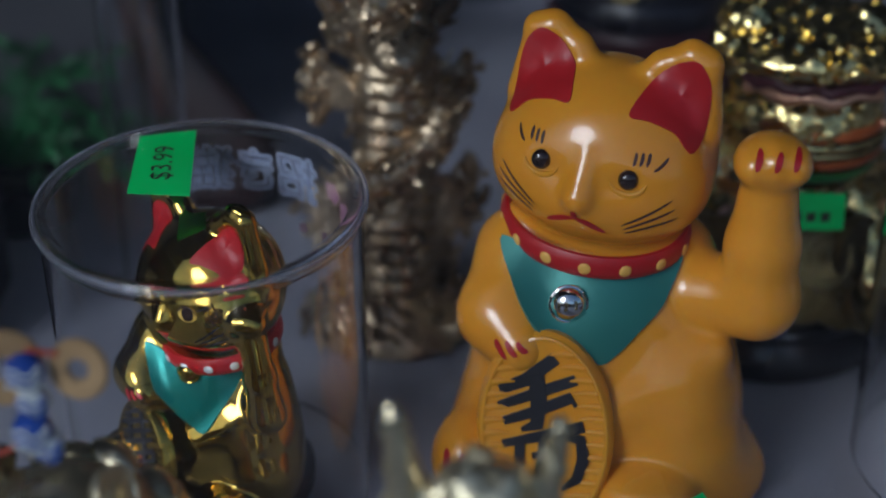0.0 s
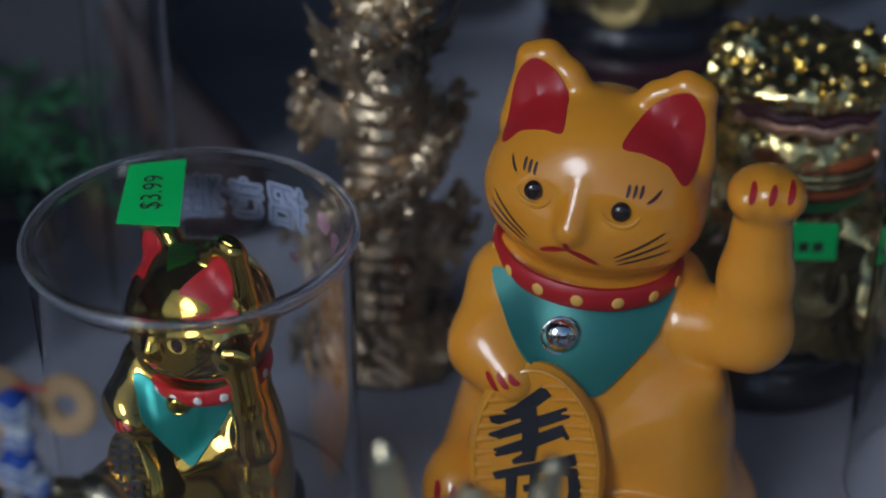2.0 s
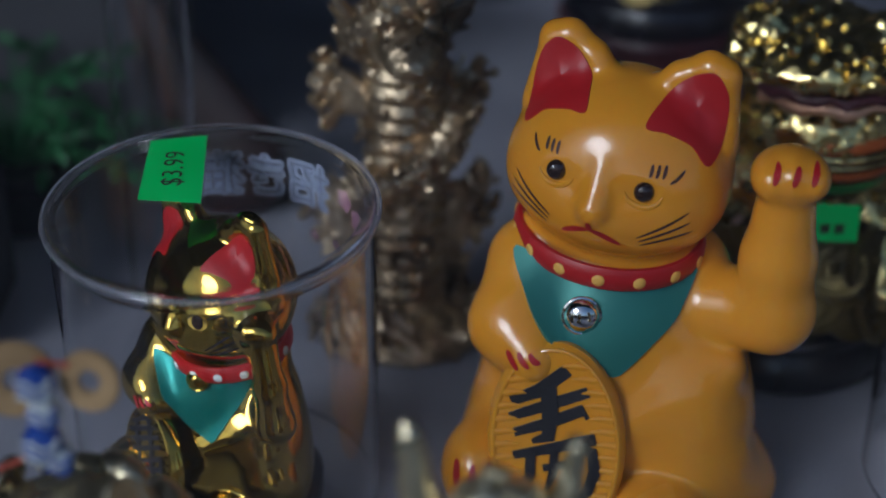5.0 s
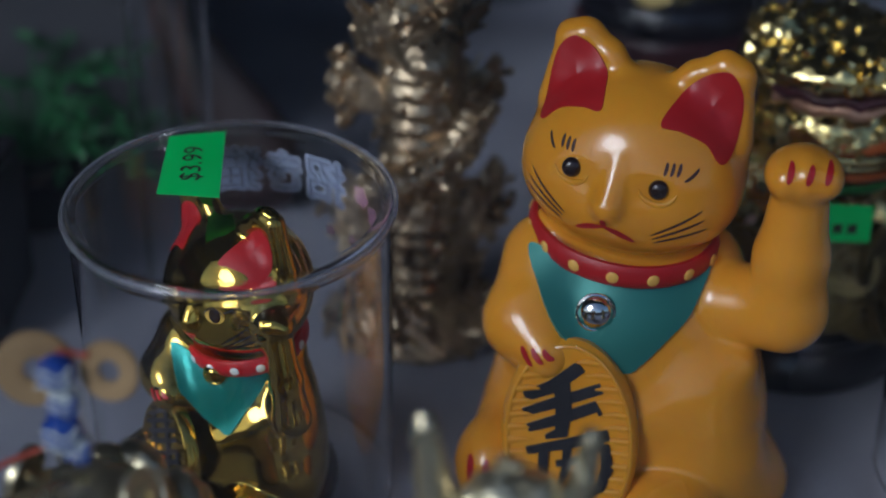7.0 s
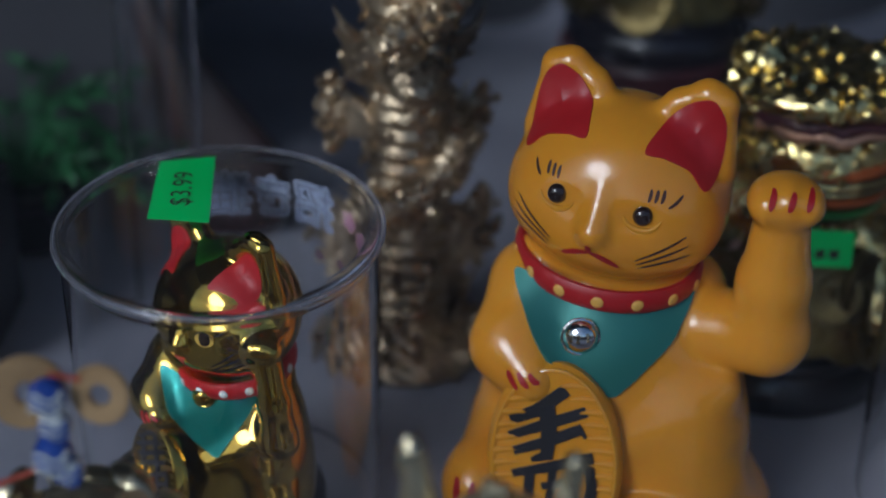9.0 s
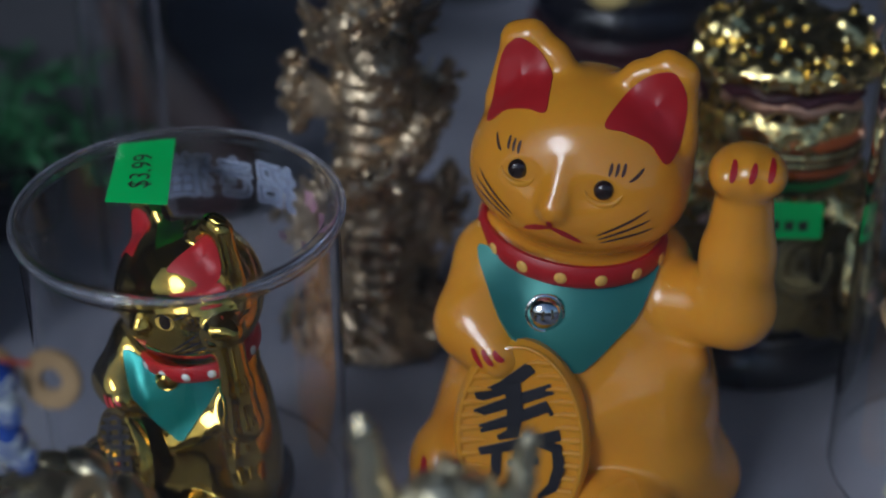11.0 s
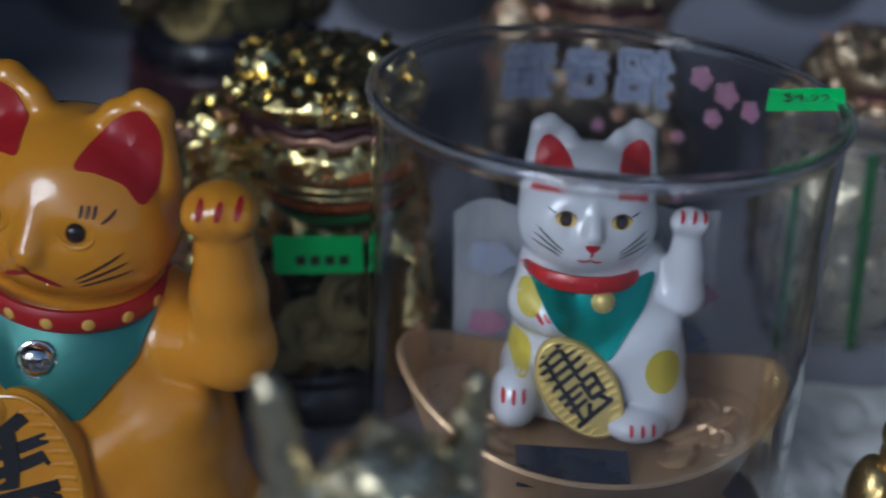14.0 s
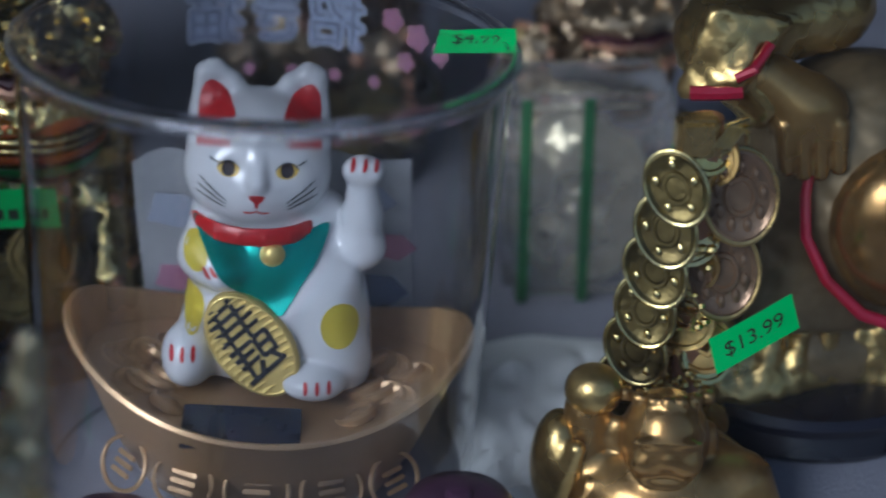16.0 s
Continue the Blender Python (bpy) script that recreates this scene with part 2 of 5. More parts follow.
def slab(outline, depth, bevel=0.03):
    """A flat outline in x, z, standing in the plane y = 0 with its front at y = -depth, edges eased."""
    o = np.array(outline, float)
    c = o.mean(0)
    inner = c + (o - c) * (1 - bevel / max(np.abs(o - c).max(), 1e-6))
    n = len(o)
    v = [(x, 0, z) for x, z in o] + [(x, -depth + bevel, z) for x, z in o] + [(x, -depth, z) for x, z in inner]
    f = [(i, (i + 1) % n, n + (i + 1) % n, n + i) for i in range(n)] + [(n + i, n + (i + 1) % n, 2 * n + (i + 1) % n, 2 * n + i) for i in range(n)]
    f += [tuple(range(2 * n, 3 * n)), tuple(range(n - 1, -1, -1))]
    return np.array(v), f


def brick(lo, hi, bevel=0.0):
    lo, hi = np.array(lo, float), np.array(hi, float)
    if not bevel:
        v = [(x, y, z) for z in (lo[2], hi[2]) for y in (lo[1], hi[1]) for x in (lo[0], hi[0])]
        return np.array(v), [(0, 2, 3, 1), (4, 5, 7, 6), (0, 1, 5, 4), (2, 6, 7, 3), (0, 4, 6, 2), (1, 3, 7, 5)]
    bm = bmesh.new()
    bmesh.ops.create_cube(bm, size=1.0)
    for w in bm.verts:
        w.co = Vector((lo + hi) / 2) + Vector(np.array(w.co) * (hi - lo))
    bmesh.ops.bevel(bm, geom=bm.edges[:], offset=bevel, segments=2, affect="EDGES")
    bm.verts.index_update()
    out = np.array([w.co for w in bm.verts]), [tuple(w.index for w in q.verts) for q in bm.faces]
    bm.free()
    return out


def turn(x=0, y=0, z=0, rx=0, ry=0, rz=0, s=1.0):
    return np.array(pose(x, y, z, rx, ry, rz) @ Matrix.Scale(s, 4))


# smooth solids: a field that is negative inside, made of rounded pieces that melt together


def ell(c, r, at=None, k=0.3):
    return ("e", np.array(c, float), np.array(r, float), at, k)


def cap(a, b, ra, rb, at=None, k=0.3, flat=1.0):
    return ("c", (np.array(a, float), np.array(b, float), flat), (ra, rb), at, k)


def dig(c, r, at=None, k=0.3):
    return ("d", np.array(c, float), np.array(r, float), at, k)


class Solid:
    def __init__(self, pieces, floor=None, lumps=0.0, lump_size=1.0):
        self.pieces, self.floor, self.lumps, self.lump_size = [], floor, lumps, lump_size
        for kind, a, b, at, k in pieces:
            self.pieces.append((kind, a, b, None if at is None else np.linalg.inv(np.array(at)), k))

    def __call__(self, p):
        d = None
        for kind, a, b, inv, k in self.pieces:
            q = p if inv is None else p @ inv[:3, :3].T + inv[:3, 3]
            if kind in "ed":
                e = (q - a) / b
                k0 = np.sqrt((e * e).sum(1)) + 1e-9
                k1 = np.sqrt(((e / b) ** 2).sum(1)) + 1e-9
                n = k0 * (k0 - 1) / k1
            else:
                s, t, flat = a
                sc = np.array([1, 1 / flat, 1])
                w, u = (q - s) * sc, (t - s) * sc
                h = np.clip((w @ u) / (u @ u), 0, 1)
                n = (np.linalg.norm(w - h[:, None] * u, axis=1) - (b[0] + (b[1] - b[0]) * h)) * min(flat, 1.0)
            if d is None:
                d = n
            elif kind == "d":
                h = np.maximum(k - np.abs(d + n), 0) / k
                d = np.maximum(d, -n) + h * h * k * 0.25
            else:
                h = np.maximum(k - np.abs(d - n), 0) / k
                d = np.minimum(d, n) - h * h * k * 0.25
        if self.lumps:
            w = p / self.lump_size * 2 * np.pi
            d = d + self.lumps * (np.sin(w[:, 0] + 1.3 * np.sin(w[:, 2] * 0.7)) * np.sin(w[:, 1] + np.sin(w[:, 0] * 0.6)) * np.sin(w[:, 2] + 0.9 * np.sin(w[:, 1] * 0.8)))
        if self.floor is not None:
            d = np.maximum(d, self.floor - p[:, 2])
        return d

    def grad(self, p):
        e = 0.01
        g = np.stack([self(p + e * v) - self(p - e * v) for v in np.eye(3)], 1)
        return g / (np.linalg.norm(g, axis=1, keepdims=True) + 1e-9)


def skin(field, lo, hi, h):
    """The surface of a field as a net of quads."""
    ax = [np.arange(a, b + h, h) for a, b in zip(lo, hi)]
    grid = np.stack(np.meshgrid(*ax, indexing="ij"), -1)
    n = np.array(grid.shape[:3])
    d = field(grid.reshape(-1, 3)).reshape(n)
    s = d < 0
    total, count = np.zeros((*(n - 1), 3)), np.zeros(n - 1)
    for axis in range(3):
        o = [k for k in range(3) if k != axis]
        a = [slice(None)] * 3
        b = [slice(None)] * 3
        a[axis], b[axis] = slice(0, -1), slice(1, None)
        a, b = tuple(a), tuple(b)
        cross = s[a] != s[b]
        t = np.where(cross, d[a] / np.where(cross, d[a] - d[b], 1), 0)
        pts = np.where(cross[..., None], grid[a] + t[..., None] * (grid[b] - grid[a]), 0)
        for i in (0, 1):
            for j in (0, 1):
                w = [slice(None)] * 3
                w[o[0]] = slice(i, n[o[0]] - 1 + i)
                w[o[1]] = slice(j, n[o[1]] - 1 + j)
                total += pts[tuple(w)]
                count += cross[tuple(w)]
    live = count > 0
    index = np.full(live.shape, -1)
    index[live] = np.arange(live.sum())
    v = total[live] / count[live][:, None]
    for _ in range(4):
        v = v - np.clip(field(v), -h, h)[:, None] * field.grad(v)
    faces = []
    for axis in range(3):
        o = [(axis + 1) % 3, (axis + 2) % 3]
        a, b = [slice(None)] * 3, [slice(None)] * 3
        a[axis], b[axis] = slice(0, -1), slice(1, None)
        for k in o:
            a[k] = b[k] = slice(1, -1)
        sa, sb = s[tuple(a)], s[tuple(b)]
        where = np.argwhere(sa != sb)
        off = np.zeros(3, int)
        off[o] = 1
        c = where + off
        e0, e1 = np.zeros(3, int), np.zeros(3, int)
        e0[o[0]], e1[o[1]] = 1, 1
        q = np.stack([index[tuple((c - x).T)] for x in (e0 + e1, e1, 0 * e0, e0)], 1)
        flip = ~sa[tuple(where.T)]
        q[flip] = q[flip][:, ::-1]
        faces.append(q)
    return v, np.concatenate(faces).tolist()


def onto(field, frame_at, uw, off, y0=-9.0):
    """Points (u, w) of a frame's front, carried along its +y until they meet the solid, then lifted by off."""
    a = np.array(frame_at)
    uw = np.asarray(uw, float)
    p = np.stack([uw[:, 0], np.full(len(uw), y0), uw[:, 1]], 1) @ a[:3, :3].T + a[:3, 3]
    way = a[:3, 1] / np.linalg.norm(a[:3, 1])
    best, near = p.copy(), np.full(len(p), 9.0)
    for _ in range(90):
        d = field(p)
        closer = np.abs(d) < near
        best[closer], near[closer] = p[closer], np.abs(d)[closer]
        p = p + np.clip(d, -0.3, 0.6)[:, None] * 0.7 * way
    p = best - (field(best)[:, None] * field.grad(best))
    return p + field.grad(p) * np.asarray(off)[..., None] if np.ndim(off) else p + field.grad(p) * off


def smooth_closed(points, n=8):
    """A round closed outline through points (Catmull-Rom)."""
    p = np.array(points, float)
    out = []
    for i in range(len(p)):
        a, b, c, d = p[i - 1], p[i], p[(i + 1) % len(p)], p[(i + 2) % len(p)]
        for t in np.linspace(0, 1, n, endpoint=False):
            out.append(0.5 * (2 * b + (c - a) * t + (2 * a - 5 * b + 4 * c - d) * t * t + (3 * b - a - 3 * c + d) * t ** 3))
    return np.array(out)


def decal(geo, field, frame_at, outline, mat, off=0.03, rings=4, y0=-9.0, even=0):
    """A thin painted or pressed patch that follows the solid."""
    o = np.array(outline, float)
    c = o.mean(0)
    n = len(o)
    sc = [1.0] + list(np.linspace(1.0, 0.0, rings + 1)[:-1])
    uw = np.concatenate([c + (o - c) * s for s in sc] + [c[None]])
    offs = np.concatenate([np.full(n, -0.03)] + [np.full(n, off)] * rings + [[off]])
    v = onto(field, frame_at, uw, offs, y0)
    f = grid_faces(rings + 1, n, True)
    last = rings * n
    if even:
        net = v[n:-1].reshape(rings, n, 3).copy()
        for _ in range(even):
            inner = np.concatenate([net[2:], np.broadcast_to(net[-1].mean(0), (1, n, 3))])
            net[1:] = 0.5 * net[1:] + 0.125 * (net[:-1] + inner + np.roll(net[1:], 1, 1) + np.roll(net[1:], -1, 1))
        v[n:-1] = net.reshape(-1, 3)
        v[-1] = net[-1].mean(0)
        under = np.minimum(field(v[2 * n:]) - off, 0)
        v[2 * n:] -= under[:, None] * field.grad(v[2 * n:])
    f += [(last + i, last + (i + 1) % n, len(v) - 1) for i in range(n)]
    geo.add(v, f, mat)


def stroke(geo, field, frame_at, pts, width, mat, off=0.015, y0=-9.0):
    """A painted line with tapered ends that follows the solid."""
    p = np.array(pts, float)
    t = np.linspace(0, 1, 9)
    if len(p) == 3:
        p = np.outer((1 - t) ** 2, p[0]) + np.outer(2 * t * (1 - t), p[1]) + np.outer(t * t, p[2])
    else:
        p = np.outer(1 - t, p[0]) + np.outer(t, p[1])
    d = np.gradient(p, axis=0)
    nrm = np.stack([-d[:, 1], d[:, 0]], 1) / (np.linalg.norm(d, axis=1, keepdims=True) + 1e-9)
    w = (width * (0.35 + 0.65 * np.sin(np.pi * t) ** 0.5) / 2)[:, None]
    v = onto(field, frame_at, np.concatenate([p + nrm * w, p - nrm * w]), off, y0)
    geo.add(v, [(i, i + 9, i + 10, i + 1) for i in range(8)], mat)


TABLE = -0.4

# ---- the shop window and what closes it ----


def box_thing(name, lo, hi, mat, label, category, bevel=0.0):
    lo, hi = np.array(lo, float), np.array(hi, float)
    return solo(name, Geo().add(*brick(lo, hi, bevel)), mat, ((lo[0] + hi[0]) / 2, (lo[1] + hi[1]) / 2, lo[2]), label, category, kind="structure", smooth=False)


def cloth_sheet():
    """White cloth spread over the display shelf and up its back, softly creased."""
    xs = np.linspace(-70, 90, 161)
    run = [(y, TABLE) for y in np.linspace(-22, 33, 80)]
    run += [(34 + 2.2 * math.sin(a), TABLE + 2.2 - 2.2 * math.cos(a)) for a in np.linspace(0.2, 1.5, 6)]
    v = []
    for y, z in run:
        for x in xs:
            crease = noise.noise((x * 0.16, y * 0.12, z * 0.05)) * 0.55 + noise.noise((x * 0.5, y * 0.3 + 9, z * 0.2)) * 0.16
            far = min(max((y - 12) / 6, 0), 1)
            v.append((x, y, z - 0.22 + (0.25 + 0.4 * far) * min(crease, 0.5)))
    g = Geo().add(v, [q for q in grid_faces(len(run), len(xs))])
    return solo("cloth", g, "cloth_white", (0, 0, TABLE), "creased white cloth spread over the display shelf", "cloth", kind="structure")




def shaded_backcloth():
    """The cloth at the back in soft folds, its shade painted as a darker grey."""
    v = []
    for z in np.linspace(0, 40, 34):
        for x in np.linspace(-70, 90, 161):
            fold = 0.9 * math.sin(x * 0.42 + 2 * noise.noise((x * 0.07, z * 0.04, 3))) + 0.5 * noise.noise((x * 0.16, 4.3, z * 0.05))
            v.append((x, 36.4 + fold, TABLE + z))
    return solo("curtain", Geo().add(v, grid_faces(34, 161)), "curtain_grey", (0, 36.4, TABLE), "back cloth hung in folds, shade put into its dark grey", "curtain", kind="structure")


cloth_sheet()
shaded_backcloth()
box_thing("shelf", (-72, -23, TABLE - 4), (92, 40, TABLE - 0.9), "wall_dark", "dark shelf board of the shop window under the cloth", "shelf")
box_thing("wall_north", (-72, 38, TABLE - 0.9), (92, 42, 56), "wall_dark", "dark back wall of the shop window display", "wall")
box_thing("wall_west", (-76, -24, TABLE - 4), (-72, 42, 56), "wall_dark", "dark side wall of the shop window display", "wall")
box_thing("wall_east", (92, -24, TABLE - 4), (96, 42, 56), "wall_dark", "dark side wall of the shop window display", "wall")
# ceiling added out of view, its height chosen to limit light at the back
box_thing("ceiling", (-76, -24, 56), (96, 42, 60), "wall_dark", "dark ceiling above the display, added unseen to limit light", "ceiling")
box_thing("wall_south", (-150, -28, -90), (170, -24, TABLE - 4), "wall_brick_red", "masonry below the shop window", "wall")
box_thing("ground", (-40000, -40000, -100), (40000, 40000, -90), "paving", "grey paving of the street outside", "ground")

box_thing("window_1", (-72, -23.6, TABLE - 4), (92, -23.2, 56), "window_glass", "clear glass pane of the shop window", "window").visible_shadow = False
# unseen wall added across the street to hold back low sky light
box_thing("low_sky_blocker", (-2500, -760, -90), (2500, -700, 90), "wall_brick_red", "unseen masonry wall added to cut low sky light", "wall")

# ---- lucky cats ----
CAT_SLOTS = ("body", "red", "bib", "dot", "bell", "eye", "line", "white", "coin", "ink", "spot", "collar")


def coin_ink(geo, at, mat):
    """Bold brush strokes of the characters on a cat's oval coin."""
    brush = [([(-1.0, 0.95), (-0.3, 1.22), (0.45, 1.78)], [0.26, 0.36, 0.34]), ([(-1.05, 0.52), (-0.1, 0.84), (0.95, 1.20)], [0.22, 0.30, 0.28]),
             ([(-0.95, 0.10), (-0.1, 0.36), (0.80, 0.72), (0.92, 0.48)], [0.22, 0.30, 0.30, 0.10]), ([(-0.05, 1.35), (-0.02, 0.6), (-0.1, -0.02), (-0.5, -0.14)], [0.40, 0.42, 0.36, 0.12]),
             ([(-1.0, -0.52), (0.0, -0.32), (1.1, -0.06)], [0.20, 0.28, 0.30]), ([(-0.55, -0.48), (-0.6, -1.1), (-0.95, -1.7)], [0.26, 0.26, 0.12]),
             ([(0.05, -0.38), (0.0, -1.0), (-0.2, -1.5)], [0.22, 0.24, 0.12]), ([(0.5, -0.26), (1.0, -0.42), (1.05, -0.95), (0.85, -1.5), (0.45, -1.78)], [0.18, 0.30, 0.32, 0.28, 0.10]),
             ([(-0.25, -0.86), (0.5, -0.74)], [0.16, 0.20])]
    for n, (pts, wide) in enumerate(brush):
        p, w = np.array(pts), np.array(wide)[:, None] / 2
        d = np.gradient(p, axis=0)
        d /= np.linalg.norm(d, axis=1, keepdims=True)
        q = np.stack([-d[:, 1], d[:, 0]], 1) * w
        v, f = slab(np.concatenate([p - q, (p + q)[::-1]]), 0.05 + 0.006 * n, 0.004)
        geo.add(v, f, mat, at)


def dense_ink(geo, at, mat):
    """Closely set dark bars of the characters on a small coin."""
    bars = [((-0.85, 1.75), (0.85, 1.95)), ((-1.0, 1.30), (1.0, 1.50)), ((-1.05, 0.85), (1.05, 1.05)), ((-1.05, 0.40), (1.05, 0.60)),
            ((-0.45, 2.05), (-0.55, 0.0)), ((0.45, 2.15), (0.40, 0.1)), ((-1.0, -0.15), (0.2, -0.02)), ((-0.95, -0.55), (0.1, -0.42)), ((-0.9, -0.95), (0.1, -0.82)),
            ((-0.55, 0.0), (-0.62, -1.75)), ((0.35, 0.0), (1.05, 0.1)), ((0.35, -0.02), (0.32, -0.95)), ((1.05, 0.1), (1.02, -0.95)), ((0.35, -0.45), (1.0, -0.38)),
            ((0.3, -0.95), (1.05, -0.88)), ((-1.0, -1.70), (1.1, -1.45)), ((0.1, -1.05), (-0.2, -1.55)), ((0.7, -1.0), (1.0, -1.45))]
    for n, (p, q) in enumerate(bars):
        p, q = np.array(p), np.array(q)
        d = (q - p) / np.linalg.norm(q - p)
        w = np.array([-d[1], d[0]]) * 0.11
        geo.add(*slab([p - w, q - w, q + w * 0.7 + d * 0.05, p + w * 1.2], 0.05 + 0.004 * n, 0.004), mat, at)


def toes(w, e, size):
    """Three rounded toes side by side at the tip of a raised paw."""
    w, e = np.array(w), np.array(e)
    tip = w + (w - e) / np.linalg.norm(w - e) * 0.42
    return [ell(tip + (x * size, -0.42 * size, z * size), (0.36 * size, 0.48 * size, 0.42 * size), k=0.14) for x, z in ((-0.52, 0.0), (0.0, 0.12), (0.52, 0.0))]


def cat_pieces(H, arm, build):
    e, w, s = arm
    wide, low_foot, thick = build
    mid = np.array(e) * 0.55 + np.array(w) * 0.45
    return toes(w, e, thick) + [
        ell((0.1, 0.35, 3.7), (3.35, 2.55, 3.85)),
        ell((0, 0.3, 1.3), (3.7, 2.8, 2.3), k=1.2),
        ell((-3.05, -1.3, 1.2), (0.95, 1.6, 1.45), k=0.5),
        ell((2.2, -0.7, 2.3), (1.6, 2.0, 2.5), k=1.1),
        ell((2.3, -1.55, 1.35), (1.55, 1.35, 1.75), k=0.18),
        ell((1.6 - 0.3 * wide, -2.75, 0.55 + low_foot), (1.35, 1.25, 0.75), k=0.2),
        ell((2.9, -0.7, 0.3), (1.0 + 0.75 * wide, 1.8, 1.3), k=0.8),
        cap((0.3, -2.1, 2.9), (2.9, -1.5, 4.4), 0.30, 0.34, k=0.9),
        ell((-3.35, -1.9, 1.25), (0.95, 1.25, 1.3), k=0.22),
        cap((-1.95, 0.2, 6.3), (-2.5, -0.9, 5.1), 1.12, 0.95, k=0.6),
        cap((-2.5, -0.9, 5.1), (-2.0, -1.95, 4.72), 0.95, 0.62, k=0.9),
        cap((-1.9, 0.3, 6.2), (1.9, 0.3, 6.2), 1.15, 1.15, k=0.6),
        cap(s, e, 1.05 * thick, 1.04 * thick, k=0.22),
        cap(e, mid, 1.06 * thick, 0.90 * thick, k=0.3),
        cap(mid, w, 0.90 * thick, 0.68 * thick, k=0.3),
        ell(np.array(w) + (np.array(w) - np.array(e)) * 0.10, np.array((0.92, 0.86, 0.70)) * thick, k=0.30),
        ell((0, 0, 0.05), (2.70, 2.30, 2.25), at=H, k=0.12),
        ell((1.15, -0.55, -0.5), (1.55, 1.5, 1.40), at=H, k=0.8),
        ell((-1.15, -0.55, -0.5), (1.55, 1.5, 1.40), at=H, k=0.8),
        ell((0, -2.0, -0.75), (0.75, 0.50, 0.5), at=H, k=0.5),
        cap((0, -2.0, 0.60), (0, -2.44, -0.38), 0.22, 0.40, at=H, k=0.26),
        dig((-1.12, -2.62, 0.18), (0.62, 0.45, 0.46), at=H, k=0.25),
        dig((1.12, -2.62, 0.18), (0.62, 0.45, 0.46), at=H, k=0.25),
        ell((0, -0.95, -1.0), (1.75, 1.30, 1.15), at=H, k=0.5),
        cap((-1.55, 0.1, 1.0), (-1.82, 0.15, 2.45), 1.15, 0.60, at=H, k=0.30, flat=0.50),
        cap((1.55, 0.1, 1.0), (1.82, 0.15, 2.45), 1.15, 0.60, at=H, k=0.30, flat=0.50),
        cap((-2.38, 0.0, 1.0), (-2.14, 0.05, 2.66), 0.33, 0.32, at=H, k=0.30),
        cap((2.38, 0.0, 1.0), (2.14, 0.05, 2.66), 0.33, 0.32, at=H, k=0.30),
        cap((-2.14, 0.05, 2.66), (-1.76, 0.05, 2.82), 0.32, 0.31, at=H, k=0.25),
        cap((2.14, 0.05, 2.66), (1.76, 0.05, 2.82), 0.32, 0.31, at=H, k=0.25),
        cap((-1.76, 0.05, 2.82), (-1.08, 0.0, 2.42), 0.31, 0.32, at=H, k=0.25),
        cap((-1.08, 0.0, 2.42), (-0.46, -0.15, 1.72), 0.32, 0.38, at=H, k=0.30),
        cap((1.76, 0.05, 2.82), (1.08, 0.0, 2.42), 0.31, 0.32, at=H, k=0.25),
        cap((1.08, 0.0, 2.42), (0.46, -0.15, 1.72), 0.32, 0.38, at=H, k=0.30),
    ]


